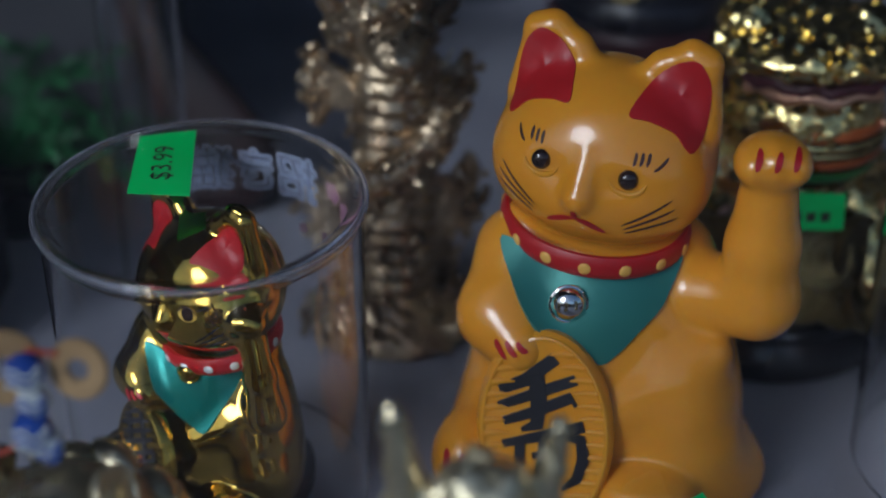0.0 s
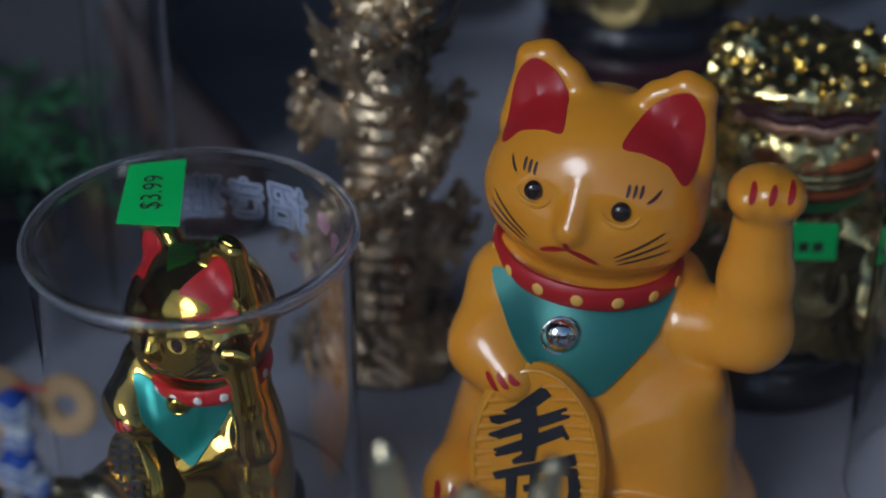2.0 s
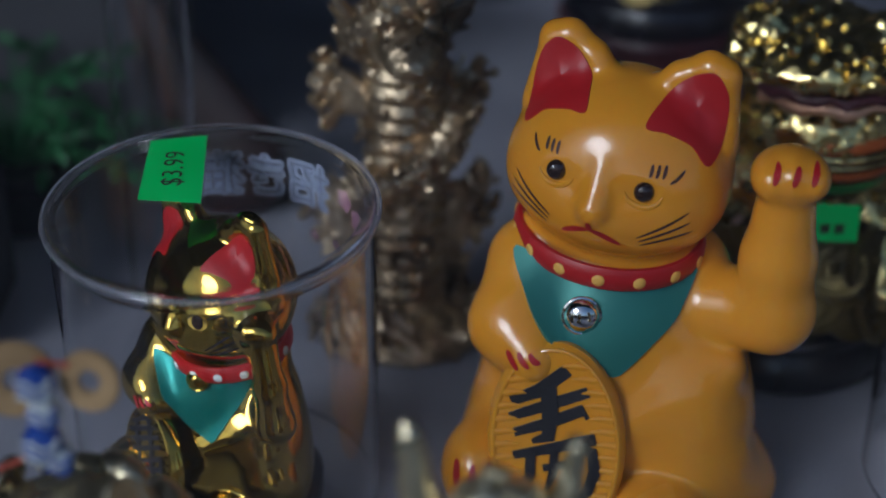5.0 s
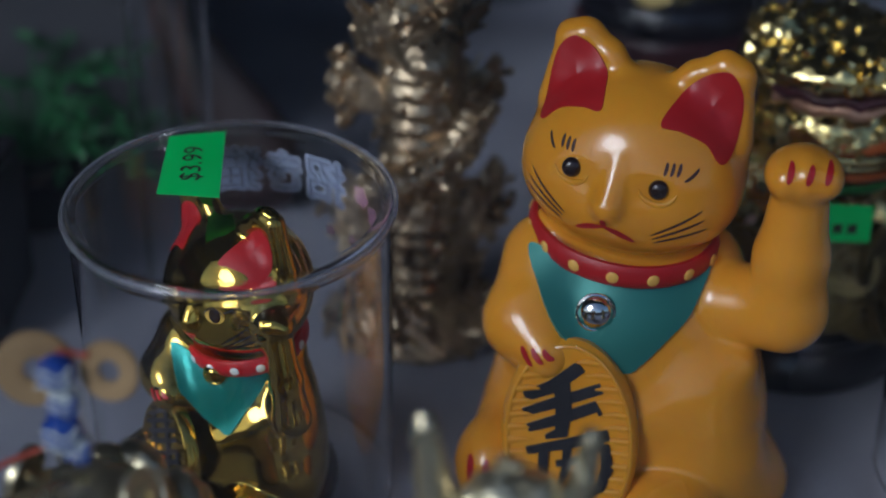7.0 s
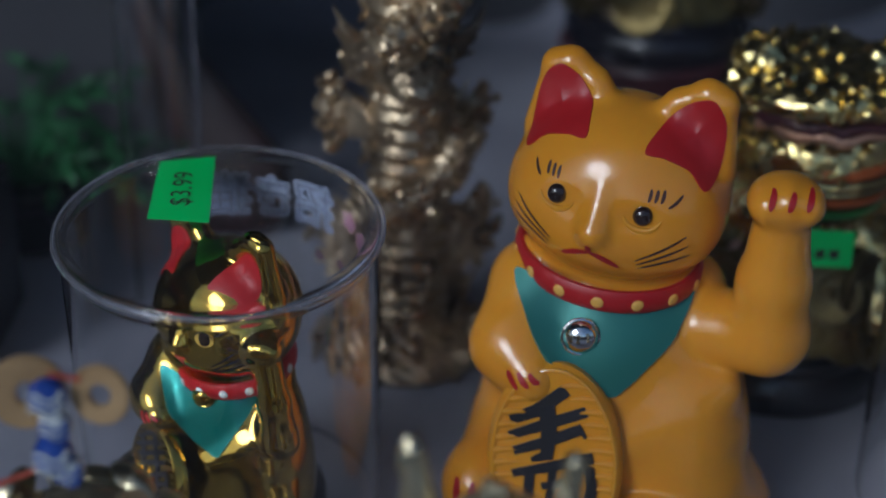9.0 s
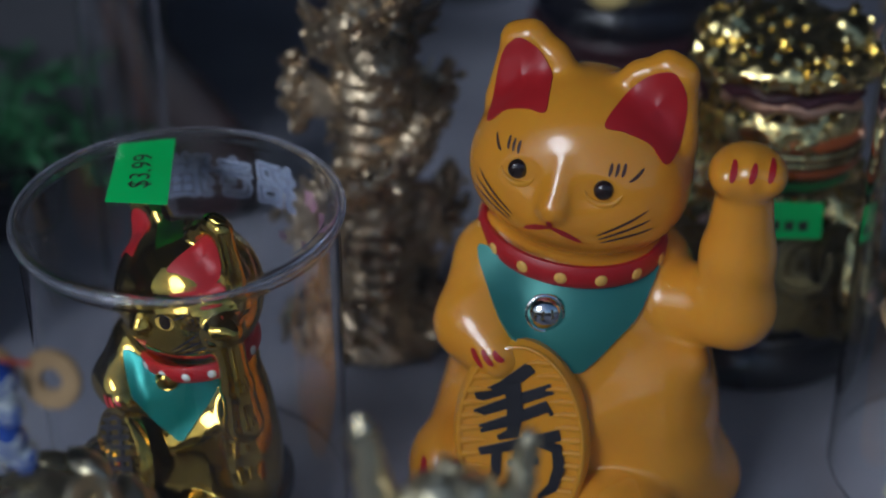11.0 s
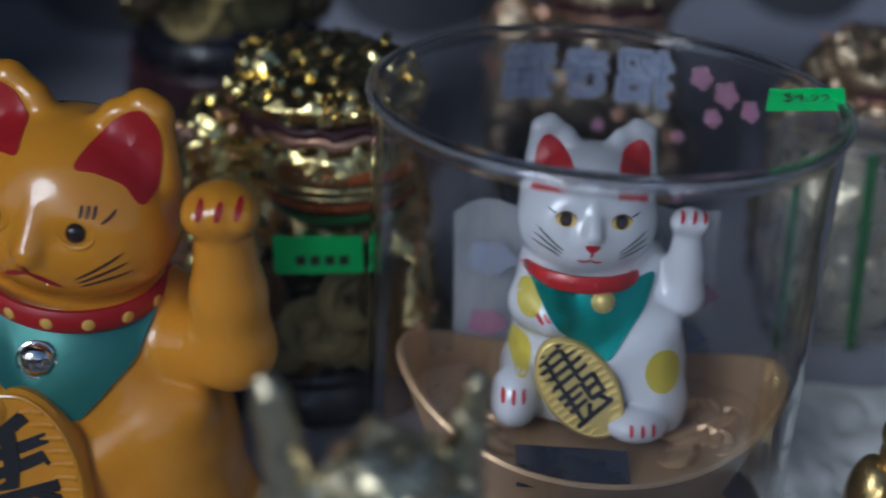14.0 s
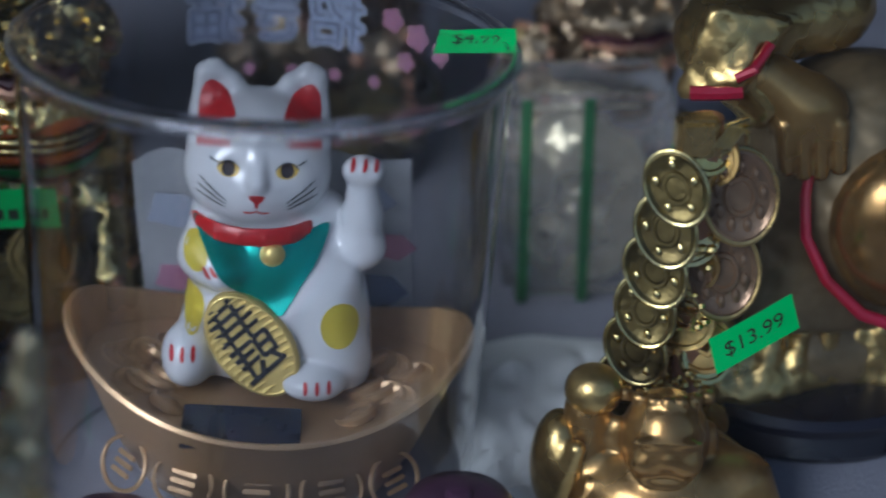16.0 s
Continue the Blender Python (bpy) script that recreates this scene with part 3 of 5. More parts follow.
def lucky_cat(name, at, mats, label, group, head, coin, arm, spots=False, res=0.13, eyes="round", build=(0.0, 0.0, 0.85), neck=1.0, dense=False):
    """A sitting cat figurine with one raised paw, a collar, a bib, a bell and an oval coin: one solid piece."""
    H = np.array(head)
    e, w, s = arm
    pieces = cat_pieces(H, arm, build)
    f = Solid(pieces, floor=0.0)
    g = Geo()
    v, q = skin(f, (-4.8, -4.6, -0.2), (6.2, 3.8, 13.2), res)
    g.add(v, q, 0)
    face = H
    front = np.eye(4)
    # ears
    for sx in (-1, 1):
        o = [(-2.36, 0.80), (-2.44, 1.70), (-2.32, 2.46), (-2.00, 2.84), (-1.58, 2.74), (-1.10, 2.34), (-0.74, 1.66), (-1.25, 1.52), (-1.85, 1.26)]
        if eyes == "almond":
            o = [(-1.72 + (x + 1.72) * 0.84, 1.62 + (z - 1.72) * 0.80) for x, z in o]
        decal(g, f, face, smooth_closed([(x * -sx, z) for x, z in o][::sx], 6), 1, 0.035, 9, even=110)
    # eyes, lashes, whiskers, mouth
    low = 0.0 if eyes == "round" else -0.12
    for sx in (-1, 1):
        a = np.linspace(0, 2 * np.pi, 24, endpoint=False)
        ex, ez = 1.10 * sx, (0.05 if eyes == "almond" else 0.26)
        if eyes == "almond":
            decal(g, f, face, [(ex + 0.42 * np.cos(t), ez + 0.28 * np.sin(t) + 0.03 * sx * np.cos(t)) for t in a], 7, 0.02, 2)
            decal(g, f, face, [(ex + 0.26 * np.cos(t), ez + 0.25 * np.sin(t)) for t in a], 5, 0.045, 2)
            stroke(g, f, face, [(ex - 0.44, ez + 0.02), (ex, ez + 0.52), (ex + 0.44, ez + 0.04)], 0.07, 6, 0.05)
            stroke(g, f, face, [(ex + 0.36 * sx, ez + 0.18), (ex + 0.56 * sx, ez + 0.24), (ex + 0.72 * sx, ez + 0.34)], 0.06, 6, 0.04)
        else:
            c = onto(f, face, [(ex, ez)], 0.02)[0]
            g.add(*ball(c, (0.255, 0.20, 0.265), 20), 5)
            for r0, s0, s1 in ((0.46, 190, 350),):
                arc = onto(f, face, [(ex + r0 * math.cos(math.radians(d)), ez + 0.82 * r0 * math.sin(math.radians(d))) for d in np.linspace(s0, s1, 14)], 0.0)
                g.add(*tube(arc, 0.085 * np.sin(np.linspace(0.25, 2.9, 14)), 8), 0)
        for k in range(3):
            x = ex + sx * (0.06 + 0.15 * k)
            if eyes == "round":
                stroke(g, f, face, [(x, ez + 0.36), (x + 0.03 * sx, ez + 0.50), (x, ez + 0.66)], 0.085, 6)
        if eyes == "round":
            stroke(g, f, face, [(ex + 0.54 * sx, ez + 0.26), (ex + 0.70 * sx, ez + 0.34), (ex + 0.78 * sx, ez + 0.55)], 0.085, 6)
        for k in range(3):
            stroke(g, f, face, [(sx * (1.18 - 0.04 * k), low - 1.22 + 0.12 * k), (sx * 1.7, low - 0.98 + 0.19 * k), (sx * (2.32 - 0.07 * k), low - 0.72 + 0.27 * k)], 0.07, 6)
        if eyes == "almond":
            stroke(g, f, face, [(0.0, -1.34), (0.22 * sx, -1.52), (0.50 * sx, -1.40)], 0.09, 1, 0.02)
            continue
        stroke(g, f, face, [(0.0, -0.86), (0.34 * sx, -0.95), (0.74 * sx, -1.24)], 0.16, 1, 0.02)
    stroke(g, f, face, [(0, -0.58 + 3 * low), (0, -0.90 + 3 * low)], 0.14, 1, 0.02)
    if eyes == "almond":
        decal(g, f, face, smooth_closed([(-0.30, -0.80), (0, -0.74), (0.30, -0.80), (0, -1.08)], 4), 1, 0.03, 2)
    # bib
    bib = [(-2.5, 7.05), (-1.2, 6.65), (0, 6.5), (1.2, 6.6), (2.0, 6.75), (1.55, 5.75), (0.9, 5.1), (0.35, 4.55), (0.0, 4.3), (-0.55, 4.45), (-1.2, 4.8), (-1.85, 5.4), (-2.3, 6.2)]
    if eyes == "almond":
        wide, deep = (1.12, 1.45) if spots else (0.92, 1.25)
        bib = [((x - 0.12) * wide + 0.35 * max(6.4 - z, 0) / 2.0, z if z > 6.0 else 6.0 - (6.0 - z) * deep) for x, z in bib]
    drop = min((H @ (0, 0, -2.12, 1))[2] - 6.78, 0.0)
    bib_at = turn(0.05 if spots or eyes == "round" else 0.35, 0, (0.1 if spots or eyes == "round" else -0.35) + drop)
    decal(g, f, bib_at, smooth_closed(bib, 5)[::-1], 2, 0.10, 8)
    # collar with round studs
    c_at = H @ turn(0, -0.20, -2.12, 5)
    sec = [(0.16 * math.cos(a) + 0.12, 0.33 * math.sin(a)) for a in np.linspace(0, 2 * np.pi, 10, endpoint=False)]
    cv, cf = ring_of(sec, 2.22 * neck, 1.98 * neck)
    g.add(cv, [x[::-1] for x in cf], 11, c_at)
    for k in range(9):
        a = math.radians(-90 + (k - 4) * 24 + 9)
        bv, bf = ball((0, 0, 0), (0.17, 0.05, 0.17), 10)
        g.add(bv, bf, 3, c_at @ turn((2.22 * neck + 0.27) * math.cos(a), (1.98 * neck + 0.27) * math.sin(a), 0, 0, 0, math.degrees(a) + 90))
    # bell
    p = onto(f, front, [(-0.78, 5.85)], 0.16)[0] if eyes != "almond" else onto(f, front, [(0.0, 5.95 + drop)], 0.3)[0]
    bell = 0.46 if eyes != "almond" else 0.42
    bv, bf = ball((0, 0, 0), (bell, bell * 0.75, bell), 20)
    g.add(bv, bf, 4, turn(*p))
    rv, rf = ring_of([(0.05 * math.cos(a), 0.05 * math.sin(a)) for a in np.linspace(0, 2 * np.pi, 8, endpoint=False)], bell * 1.02, bell * 1.02, 28)
    g.add(rv, rf, 4, turn(*p, rx=80))
    # oval coin
    C = np.array(coin)
    a = np.linspace(0, 2 * np.pi, 56, endpoint=False)
    ov, of = slab([(1.75 * np.cos(t), 2.72 * np.sin(t)) for t in a], 0.55, 0.14)
    g.add(ov, of, 8, C)
    tv, tf = ring_of([(0.07 * math.cos(b), 0.07 * math.sin(b)) for b in np.linspace(0, 2 * np.pi, 8, endpoint=False)], 1.58, 2.55, 56)
    g.add(tv, tf, 8, C @ turn(0, -0.55, 0, 90))
    for k in range(13):
        z = -2.1 + 0.35 * k
        half = 1.52 * math.sqrt(max(1 - (z / 2.5) ** 2, 0))
        for sx in (-1, 1):
            tb, tbf = tube([(sx * half, -0.55, z), (sx * max(half - 0.3, 0.1), -0.58, z + 0.05), (sx * max(half - 0.62, 0.1), -0.56, z + 0.02)], [0.10, 0.08, 0.03], 8)
            g.add(tb, tbf, 8, C)
    (dense_ink if dense else coin_ink)(g, C @ turn(-0.08, -0.545, 0.25, s=1.0), 9)
    # claws
    for k in range(3):
        stroke(g, f, turn(1.25 + 0.45 * k, 0, 0), [(0, 0.95), (0.02, 0.75), (0, 0.45)], 0.17, 1, 0.02)
        stroke(g, f, turn(-3.85 + 0.40 * k, 0, 0), [(0.02, 2.05), (0.0, 1.75), (0, 1.45)], 0.17, 1, 0.02)
        stroke(g, f, turn(-2.62 + 0.27 * k, 0, 0.02 * k), [(0.0, 5.12), (0.06, 4.92), (0.26, 4.70 + 0.10 * k)], 0.15, 1, 0.03)
        stroke(g, f, turn(w[0] - 0.45 + 0.45 * k, 0, w[2]), [(0.08, 0.92), (0.03, 0.74), (-0.04, 0.50)], 0.16, 1 if spots or eyes == "round" else 0, 0.02)
    if spots:
        for u, z, rx, rz in ((-2.92, 5.55, 0.46, 0.70), (-3.05, 3.0, 0.42, 0.66), (2.6, 2.75, 0.76, 0.88)):
            decal(g, f, front, [(u + rx * np.cos(t), z + rz * np.sin(t)) for t in np.linspace(0, 2 * np.pi, 24, endpoint=False)], 10, 0.02, 3)
    at = np.array(at)
    g.v = [x @ at[:3, :3].T + at[:3, 3] for x in g.v]
    return solo(name, g, [mats[k] for k in CAT_SLOTS], at[:3, 3], label, "cat figurine", group)


ORANGE = dict(body="orange_plastic", red="red_paint", bib="teal_paint", dot="dot_yellow", bell="silver", eye="eye_dark", line="brown_line",
              white="eye_gold", coin="orange_plastic", ink="black_paint", spot="orange_plastic", collar="red_paint")
WHITE = dict(body="white_gloss", red="red_paint", bib="teal_foil", dot="red_paint", bell="coin_gold", eye="eye_dark", line="black_paint",
             white="eye_gold", coin="coin_gold", ink="black_paint", spot="spot_olive", collar="red_paint")
GOLD = dict(body="gold_chrome", red="red_paint", bib="teal_satin", dot="porcelain_white", bell="gold_chrome", eye="eye_dark", line="black_paint",
            white="eye_gold", coin="gold_chrome", ink="black_paint", spot="gold_chrome", collar="red_paint")

lucky_cat("lucky_cat", turn(0.75, 1.5, TABLE), ORANGE,
          "orange plastic waving lucky cat with teal bib and red collar", "lucky cats",
          head=turn(0.15, 0.5, 9.3, 0, 5, -19), coin=turn(-1.30, -2.35, 2.62, -12, -5, -6),
          arm=((3.95, -1.2, 5.85), (3.95, -1.6, 9.55), (2.3, -0.4, 5.6)), res=0.115, build=(1.0, 0.45, 1.0))

GOLD_AT = turn(-9.35, -0.2, TABLE + 0.65, 0, 0, -10, 0.63)
lucky_cat("lucky_cat", GOLD_AT, GOLD, "shiny gold chrome lucky cat with teal bib inside a clear cup", "lucky cats",
          head=turn(0.53, 0.28, 9.2, 5, -4, -30, 1.16), coin=turn(-1.75, -2.4, 2.1, -14, -20, -28, 0.92),
          arm=((3.2, -2.2, 4.6), (2.85, -2.3, 8.6), (2.2, -0.6, 5.0)), eyes="almond", res=0.12, build=(0.0, 0.0, 0.70), neck=0.92, dense=True)

WHITE_AT = turn(13.75, 1.9, 2.6, -6, 3, 2, 0.63)
lucky_cat("lucky_cat", WHITE_AT, WHITE, "glossy white lucky cat with teal bib on a golden ingot base", "lucky cats",
          head=turn(-0.55, 0.3, 8.7, -5, 2, -1) @ np.diag((1.0, 1.0, 1.12, 1.0)), coin=turn(-0.75, -2.45, 2.0, -12, -38, 0, 0.86),
          arm=((3.5, -0.6, 5.3), (3.45, -0.9, 8.3), (2.1, -0.2, 5.2)), spots=True, eyes="almond", res=0.125, dense=True)

# small stand of the gold cat
g = Geo().add(*lathe([(0.01, 0), (2.5, 0), (2.6, 0.12), (2.6, 0.52), (2.45, 0.65), (0.01, 0.65)], 40), 0, turn(-9.3, 0.1, TABLE))
solo("figurine_stand", g, "black_lacquer", (-9.3, 0.1, TABLE), "low black round stand under the gold cat", "stand")

# ---- clear cups with printed characters, and price tags ----


def wall_patch(v2, r, theta0, z0):
    """Flat points (x, z) bent round a cup's wall; theta 0 is the far side."""
    t = theta0 + v2[:, 0] / r
    return np.stack([r * np.sin(t), r * np.cos(t), z0 + v2[:, 1]], 1)


def clear_cup(label, origin, r0, r1, h, lean, marks, size, z_print):
    """An upturned clear cup: wall, closed top with a rounded edge, and characters printed on the wall."""
    th = 0.13
    at = np.array(turn(*origin)) @ np.array(turn(0, 0, 0, *lean))
    cup = thing("clear_cup", origin, label, "plastic cup", "clear cups")
    def wall(z, off=0.0):
        return (r0 + (r1 - r0) * z / h + off, z)

    prof = [wall(0.0, -th / 2), wall(0.02), wall(0.06), wall(0.12), wall(h * 0.5), wall(h - 0.62), wall(h - 0.55), wall(h - 0.50), (r1 + 0.05, h - 0.42), (r1 + 0.07, h - 0.25),
            (r1 + 0.03, h - 0.10), (r1 - 0.08, h - 0.01), (r1 - 0.20, h), (r1 - 0.24, h), (r1 - 0.30, h), (r1 * 0.5, h), (0.01, h),
            (0.01, h - th), (r1 * 0.5, h - th), (r1 - 0.34, h - th), (r1 - 0.28, h - th), (r1 - 0.24, h - th), (r1 - 0.14, h - th - 0.04), (r1 - 0.06, h - 0.2),
            wall(h - 0.45, -th), wall(h - 0.55, -th), wall(h - 0.62, -th), wall(h * 0.5, -th), wall(0.12, -th), wall(0.06, -th), wall(0.02, -th), wall(0.0, -th / 2)]
    v, f = lathe(prof, 120)
    shell = part("shell", Geo().add(v, f, 0, at), "clear_plastic", cup, "clear moulded plastic")
    shell.visible_shadow = False
    bead = [(0.085 * math.cos(b), 0.075 * math.sin(b)) for b in np.linspace(0, 2 * np.pi, 12, endpoint=False)]
    rim = part("rim", Geo().add(*ring_of(bead, r1 + 0.08, r1 + 0.08, 120), 0, at @ turn(0, 0, h - 0.16)), "clear_rim", cup, "thick clear rounded rim, tinted pale for its highlight")
    rim.visible_shadow = False
    for text, theta in marks:
        vs, fs = TEXT[text]
        rr = r1 + 0.01
        g = Geo()
        for k in range(8):
            d = np.array([math.cos(k * math.pi / 4), math.sin(k * math.pi / 4)]) * 0.075
            q = vs * [-1, 1] * size + d * size
            g.add(wall_patch(q, rr + 0.012 + 0.002 * k, theta, z_print), fs, 1, at)
        g.add(wall_patch(vs * [-1, 1] * size, rr + 0.004, theta, z_print), fs, 0, at)
        part("printed_character", g, ["print_blue", "print_pale"], shell, "blue character with a pale outline", smooth=False)
    return cup, shell, at


def flower(size):
    a = np.linspace(0, 2 * np.pi, 40, endpoint=False)
    r = size * (0.72 + 0.28 * np.abs(np.cos(2.5 * a)))
    v = np.concatenate([np.stack([r * np.cos(a), r * np.sin(a)], 1), [[0, 0]]])
    return v, [(i, (i + 1) % 40, 40) for i in range(40)]


gold_cup, gshell, gat = clear_cup("clear plastic display cup standing over the gold cat", (-9.12, 0.1, TABLE), 3.92, 3.96, 8.95, (3.5, 0, 0),
                                  (("猫", -0.12), ("き", 0.20), ("招", 0.52)), 1.35, 7.3)
for th, z, s in ((0.86, 7.45, 0.34), (1.02, 7.1, 0.36), (1.15, 6.75, 0.28), (0.55, 5.9, 0.18), (0.75, 5.9, 0.18)):
    fv, ff = flower(s)
    part("printed_flower", Geo().add(wall_patch(fv, 3.98, th, z), ff, 0, gat), "print_pink", gshell, "pink printed blossom", smooth=False)
white_cup, wshell, wat = clear_cup("large clear plastic display cup leaning over the white cat", (13.3, 1.1, TABLE), 5.5, 5.78, 11.95, (-4.6, 3.6, 0),
                                   (("猫", -0.26), ("き", 0.02), ("招", 0.30)), 1.6, 10.35)
for th, z, s in ((0.58, 10.75, 0.36), (0.72, 10.45, 0.40), (0.86, 10.2, 0.34), (0.66, 9.7, 0.30), (-0.1, 8.95, 0.2), (0.1, 8.95, 0.2), (0.3, 8.95, 0.2), (0.5, 8.95, 0.2)):
    fv, ff = flower(s)
    part("printed_flower", Geo().add(wall_patch(fv, 5.80, th, z), ff, 0, wat), "print_pink", wshell, "pink printed blossom", smooth=False)


def price_tag(corners, label, text=None, along=(0, 1), bars=0, bend=0.06, size=0.45):
    """A small paper tag between four corners (top left, top right, bottom right, bottom left)."""
    a, b, c, d = [np.array(p, float) for p in corners]
    n = np.cross(b - a, d - a)
    n = -n / np.linalg.norm(n)
    if n @ (np.array((3, -39, 28)) - a) < 0:
        n = -n
    us, ws = np.linspace(0, 1, 9), np.linspace(0, 1, 5)

    def at(u, w, off=0.0):
        return (a * (1 - u) + b * u) * (1 - w) + (d * (1 - u) + c * u) * w + n * (0.035 + off + bend * math.sin(3.0 * u + 1.2 * w) * 0.5)

    v = [at(u, w) for w in ws for u in us] + [at(u, w, -0.02) for w in ws for u in us]
    f = grid_faces(5, 9) + [tuple(i + 45 for i in q[::-1]) for q in grid_faces(5, 9)]
    rim = list(range(9)) + [9 * r + 8 for r in range(1, 5)] + list(range(43, 35, -1)) + [9 * r for r in range(3, 0, -1)]
    f += [(rim[i], rim[i] + 45, rim[(i + 1) % len(rim)] + 45, rim[(i + 1) % len(rim)]) for i in range(len(rim))]
    o = (a + c) / 2
    tag = thing("price_tag", o, label, "price tag", "price tags")
    part("paper", Geo().add(v, f), "tag_green", tag)
    g = Geo()
    if text:
        vs, fs = TEXT[text]
        wide, high = np.linalg.norm(b - a), np.linalg.norm(d - a)
        q = []
        for x, y in vs * size:
            x, y = (x, y) if along == (1, 0) else (-y, x)
            q.append(at(0.5 + x / wide, 0.5 - y / high, 0.02))
        g.add(q, fs)
    for k in range(bars):
        u0, u1 = 0.25 + 0.16 * k, 0.36 + 0.16 * k
        g.add([at(u0, 0.52, 0.015), at(u1, 0.5, 0.015), at(u1, 0.76, 0.015), at(u0, 0.78, 0.015)], [(0, 1, 2, 3)])
    if g.n:
        part("writing", g, "ink", tag, "dark stamped price", smooth=False)
    return tag


price_tag([(-11.14, 2.51, 8.62), (-9.73, 2.88, 8.64), (-9.38, -0.43, 8.45), (-10.93, -0.39, 8.46)], "bright green paper price tag on the clear cup's top", "$3.99", (0, 1), size=0.72)
price_tag([(18.12, 2.9, 11.07), (19.9, 2.6, 11.23), (19.86, 2.0, 10.81), (17.91, 2.2, 10.7)], "bright green price tag stuck on the big cup's edge", "$4.99", (1, 0), size=0.5)
price_tag([(5.34, 5.9, 5.61), (7.82, 5.9, 5.57), (7.85, 5.9, 4.39), (5.35, 5.9, 4.42)], "green price tag on the gold toad's coins", bars=4)
price_tag([(24.46, -0.4, 4.31), (26.37, -0.4, 5.56), (26.68, -0.4, 4.56), (24.74, -0.4, 3.30)], "green price tag tied to the large gold statue", "$13.99", (1, 0), size=0.6)
price_tag([(24.9, 12.9, 2.2), (26.2, 12.9, 3.0), (26.5, 12.9, 1.4), (25.6, 12.9, 0.9)], "green price tag on the boxed ornament", bend=0.15)

price_tag([(2.7, -2.3, 0.85), (3.4, -2.2, 1.2), (4.0, -2.4, 0.35), (3.3, -2.7, -0.38)], "green paper tag lying at the orange cat's foot", bend=0.1)

# ---- golden ingot under the white cat ----
ING = np.array(turn(13.45, 1.0, TABLE, -3, 4.5, -3))
ingot = thing("ingot_base", ING[:3, 3], "tan gold plastic ingot base with a small solar cell", "ingot base")
a = np.linspace(0, 2 * np.pi, 72, endpoint=False)


def rim_z(t):
    return 3.05 + 1.5 * np.abs(np.cos(t)) ** 2.4


rows = []
for s, lift in ((0.50, 0.0), (0.56, 0.06), (0.72, 0.35), (0.86, 0.70), (0.96, 0.93), (1.0, 1.0), (1.012, 1.03), (0.995, 1.06), (0.965, 1.05), (0.945, 1.0)):
    rows.append([(5.05 * s ** 0.8 * np.cos(t), 3.5 * s * np.sin(t), rim_z(t) * lift) for t in a])
for s, z in ((0.90, 0.90), (0.84, 0.86)):
    rows.append([(5.05 * s * np.cos(t), 3.5 * s * np.sin(t), 2.75 + (rim_z(t) - 2.75) * (z - 0.45)) for t in a])
for s in (0.6, 0.3, 0.02):
    rows.append([(5.05 * s * np.cos(t), 3.5 * s * np.sin(t), 2.75 + 1.0 * s ** 3 * abs(np.cos(t))) for t in a])
g = Geo().add(np.array(rows).reshape(-1, 3), grid_faces(len(rows), 72, True), 0, ING)
part("bowl", g, "ingot_plastic", ingot)
rng = random.Random(4)
for sx in (-1, 1):
    for k in range(11):
        x, y = sx * (2.3 + 0.15 * k), -1.5 + 2.9 * ((k * 5) % 11) / 11
        z = 2.80 + 0.10 * max(abs(x) - 2, 0) ** 1.6
        g = Geo().add(*lathe([(0.01, 0), (0.50, 0), (0.56, 0.06), (0.56, 0.20), (0.48, 0.27), (0.38, 0.19), (0.20, 0.19), (0.12, 0.25), (0.01, 0.26)], 20), 0, ING @ turn(x, y, z, rng.uniform(-25, 25), -sx * 25, 0))
        part("coin_relief", g, "ingot_plastic", ingot)
for k in range(5):
    t = math.radians(-90 + (k - 2) * 23)
    g = Geo().add(*ring_of([(0.06 * math.cos(b), 0.06 * math.sin(b)) for b in np.linspace(0, 2 * np.pi, 8, endpoint=False)], 0.78, 0.66, 24), 0,
                  ING @ turn(4.6 * math.cos(t), 2.83 * math.sin(t), 1.45, 62, 0, math.degrees(t) + 90))
    for j in range(3):
        g.add(*brick((-0.34, -0.30 + 0.23 * j, -0.03), (0.34, -0.17 + 0.23 * j, 0.045), 0.03), 0, ING @ turn(4.6 * math.cos(t), 2.83 * math.sin(t), 1.45, 62, 0, math.degrees(t) + 90))
    part("raised_medallion", g, "ingot_plastic", ingot)
g = Geo().add(*brick((-1.42, -0.72, 0), (1.42, 0.72, 0.08), 0.03), 0, ING @ turn(-0.45, -2.42, 2.94, 14, 0, 2))
part("solar_cell", g, "solar_cell", ingot, "dark blue solar cell")

# ---- gold ornaments behind the cats ----


def old_coin(geo, at, r=0.9, th=0.16, mat=0):
    """A round coin with a raised rim and a square hole."""
    n = 24
    a = np.linspace(0, 2 * np.pi, n, endpoint=False) + np.pi / 4
    hole = []
    for t in a:
        c, s = math.cos(t), math.sin(t)
        k = 0.2 * r / max(abs(c), abs(s))
        hole.append((k * c, k * s))
    rows = [[(x, y, -th) for x, y in hole], [(r * np.cos(t), r * np.sin(t), -th) for t in a], [(r * 1.03 * np.cos(t), r * 1.03 * np.sin(t), 0) for t in a], [(r * np.cos(t), r * np.sin(t), th) for t in a],
            [(0.86 * r * np.cos(t), 0.86 * r * np.sin(t), th) for t in a], [(0.80 * r * np.cos(t), 0.80 * r * np.sin(t), th * 0.5) for t in a],
            [(x * 1.7, y * 1.7, th * 0.5) for x, y in hole], [(x * 1.5, y * 1.5, th) for x, y in hole], [(x, y, th) for x, y in hole], [(x, y, -th) for x, y in hole]]
    geo.add(np.array(rows).reshape(-1, 3), grid_faces(len(rows), n, True), mat, at)


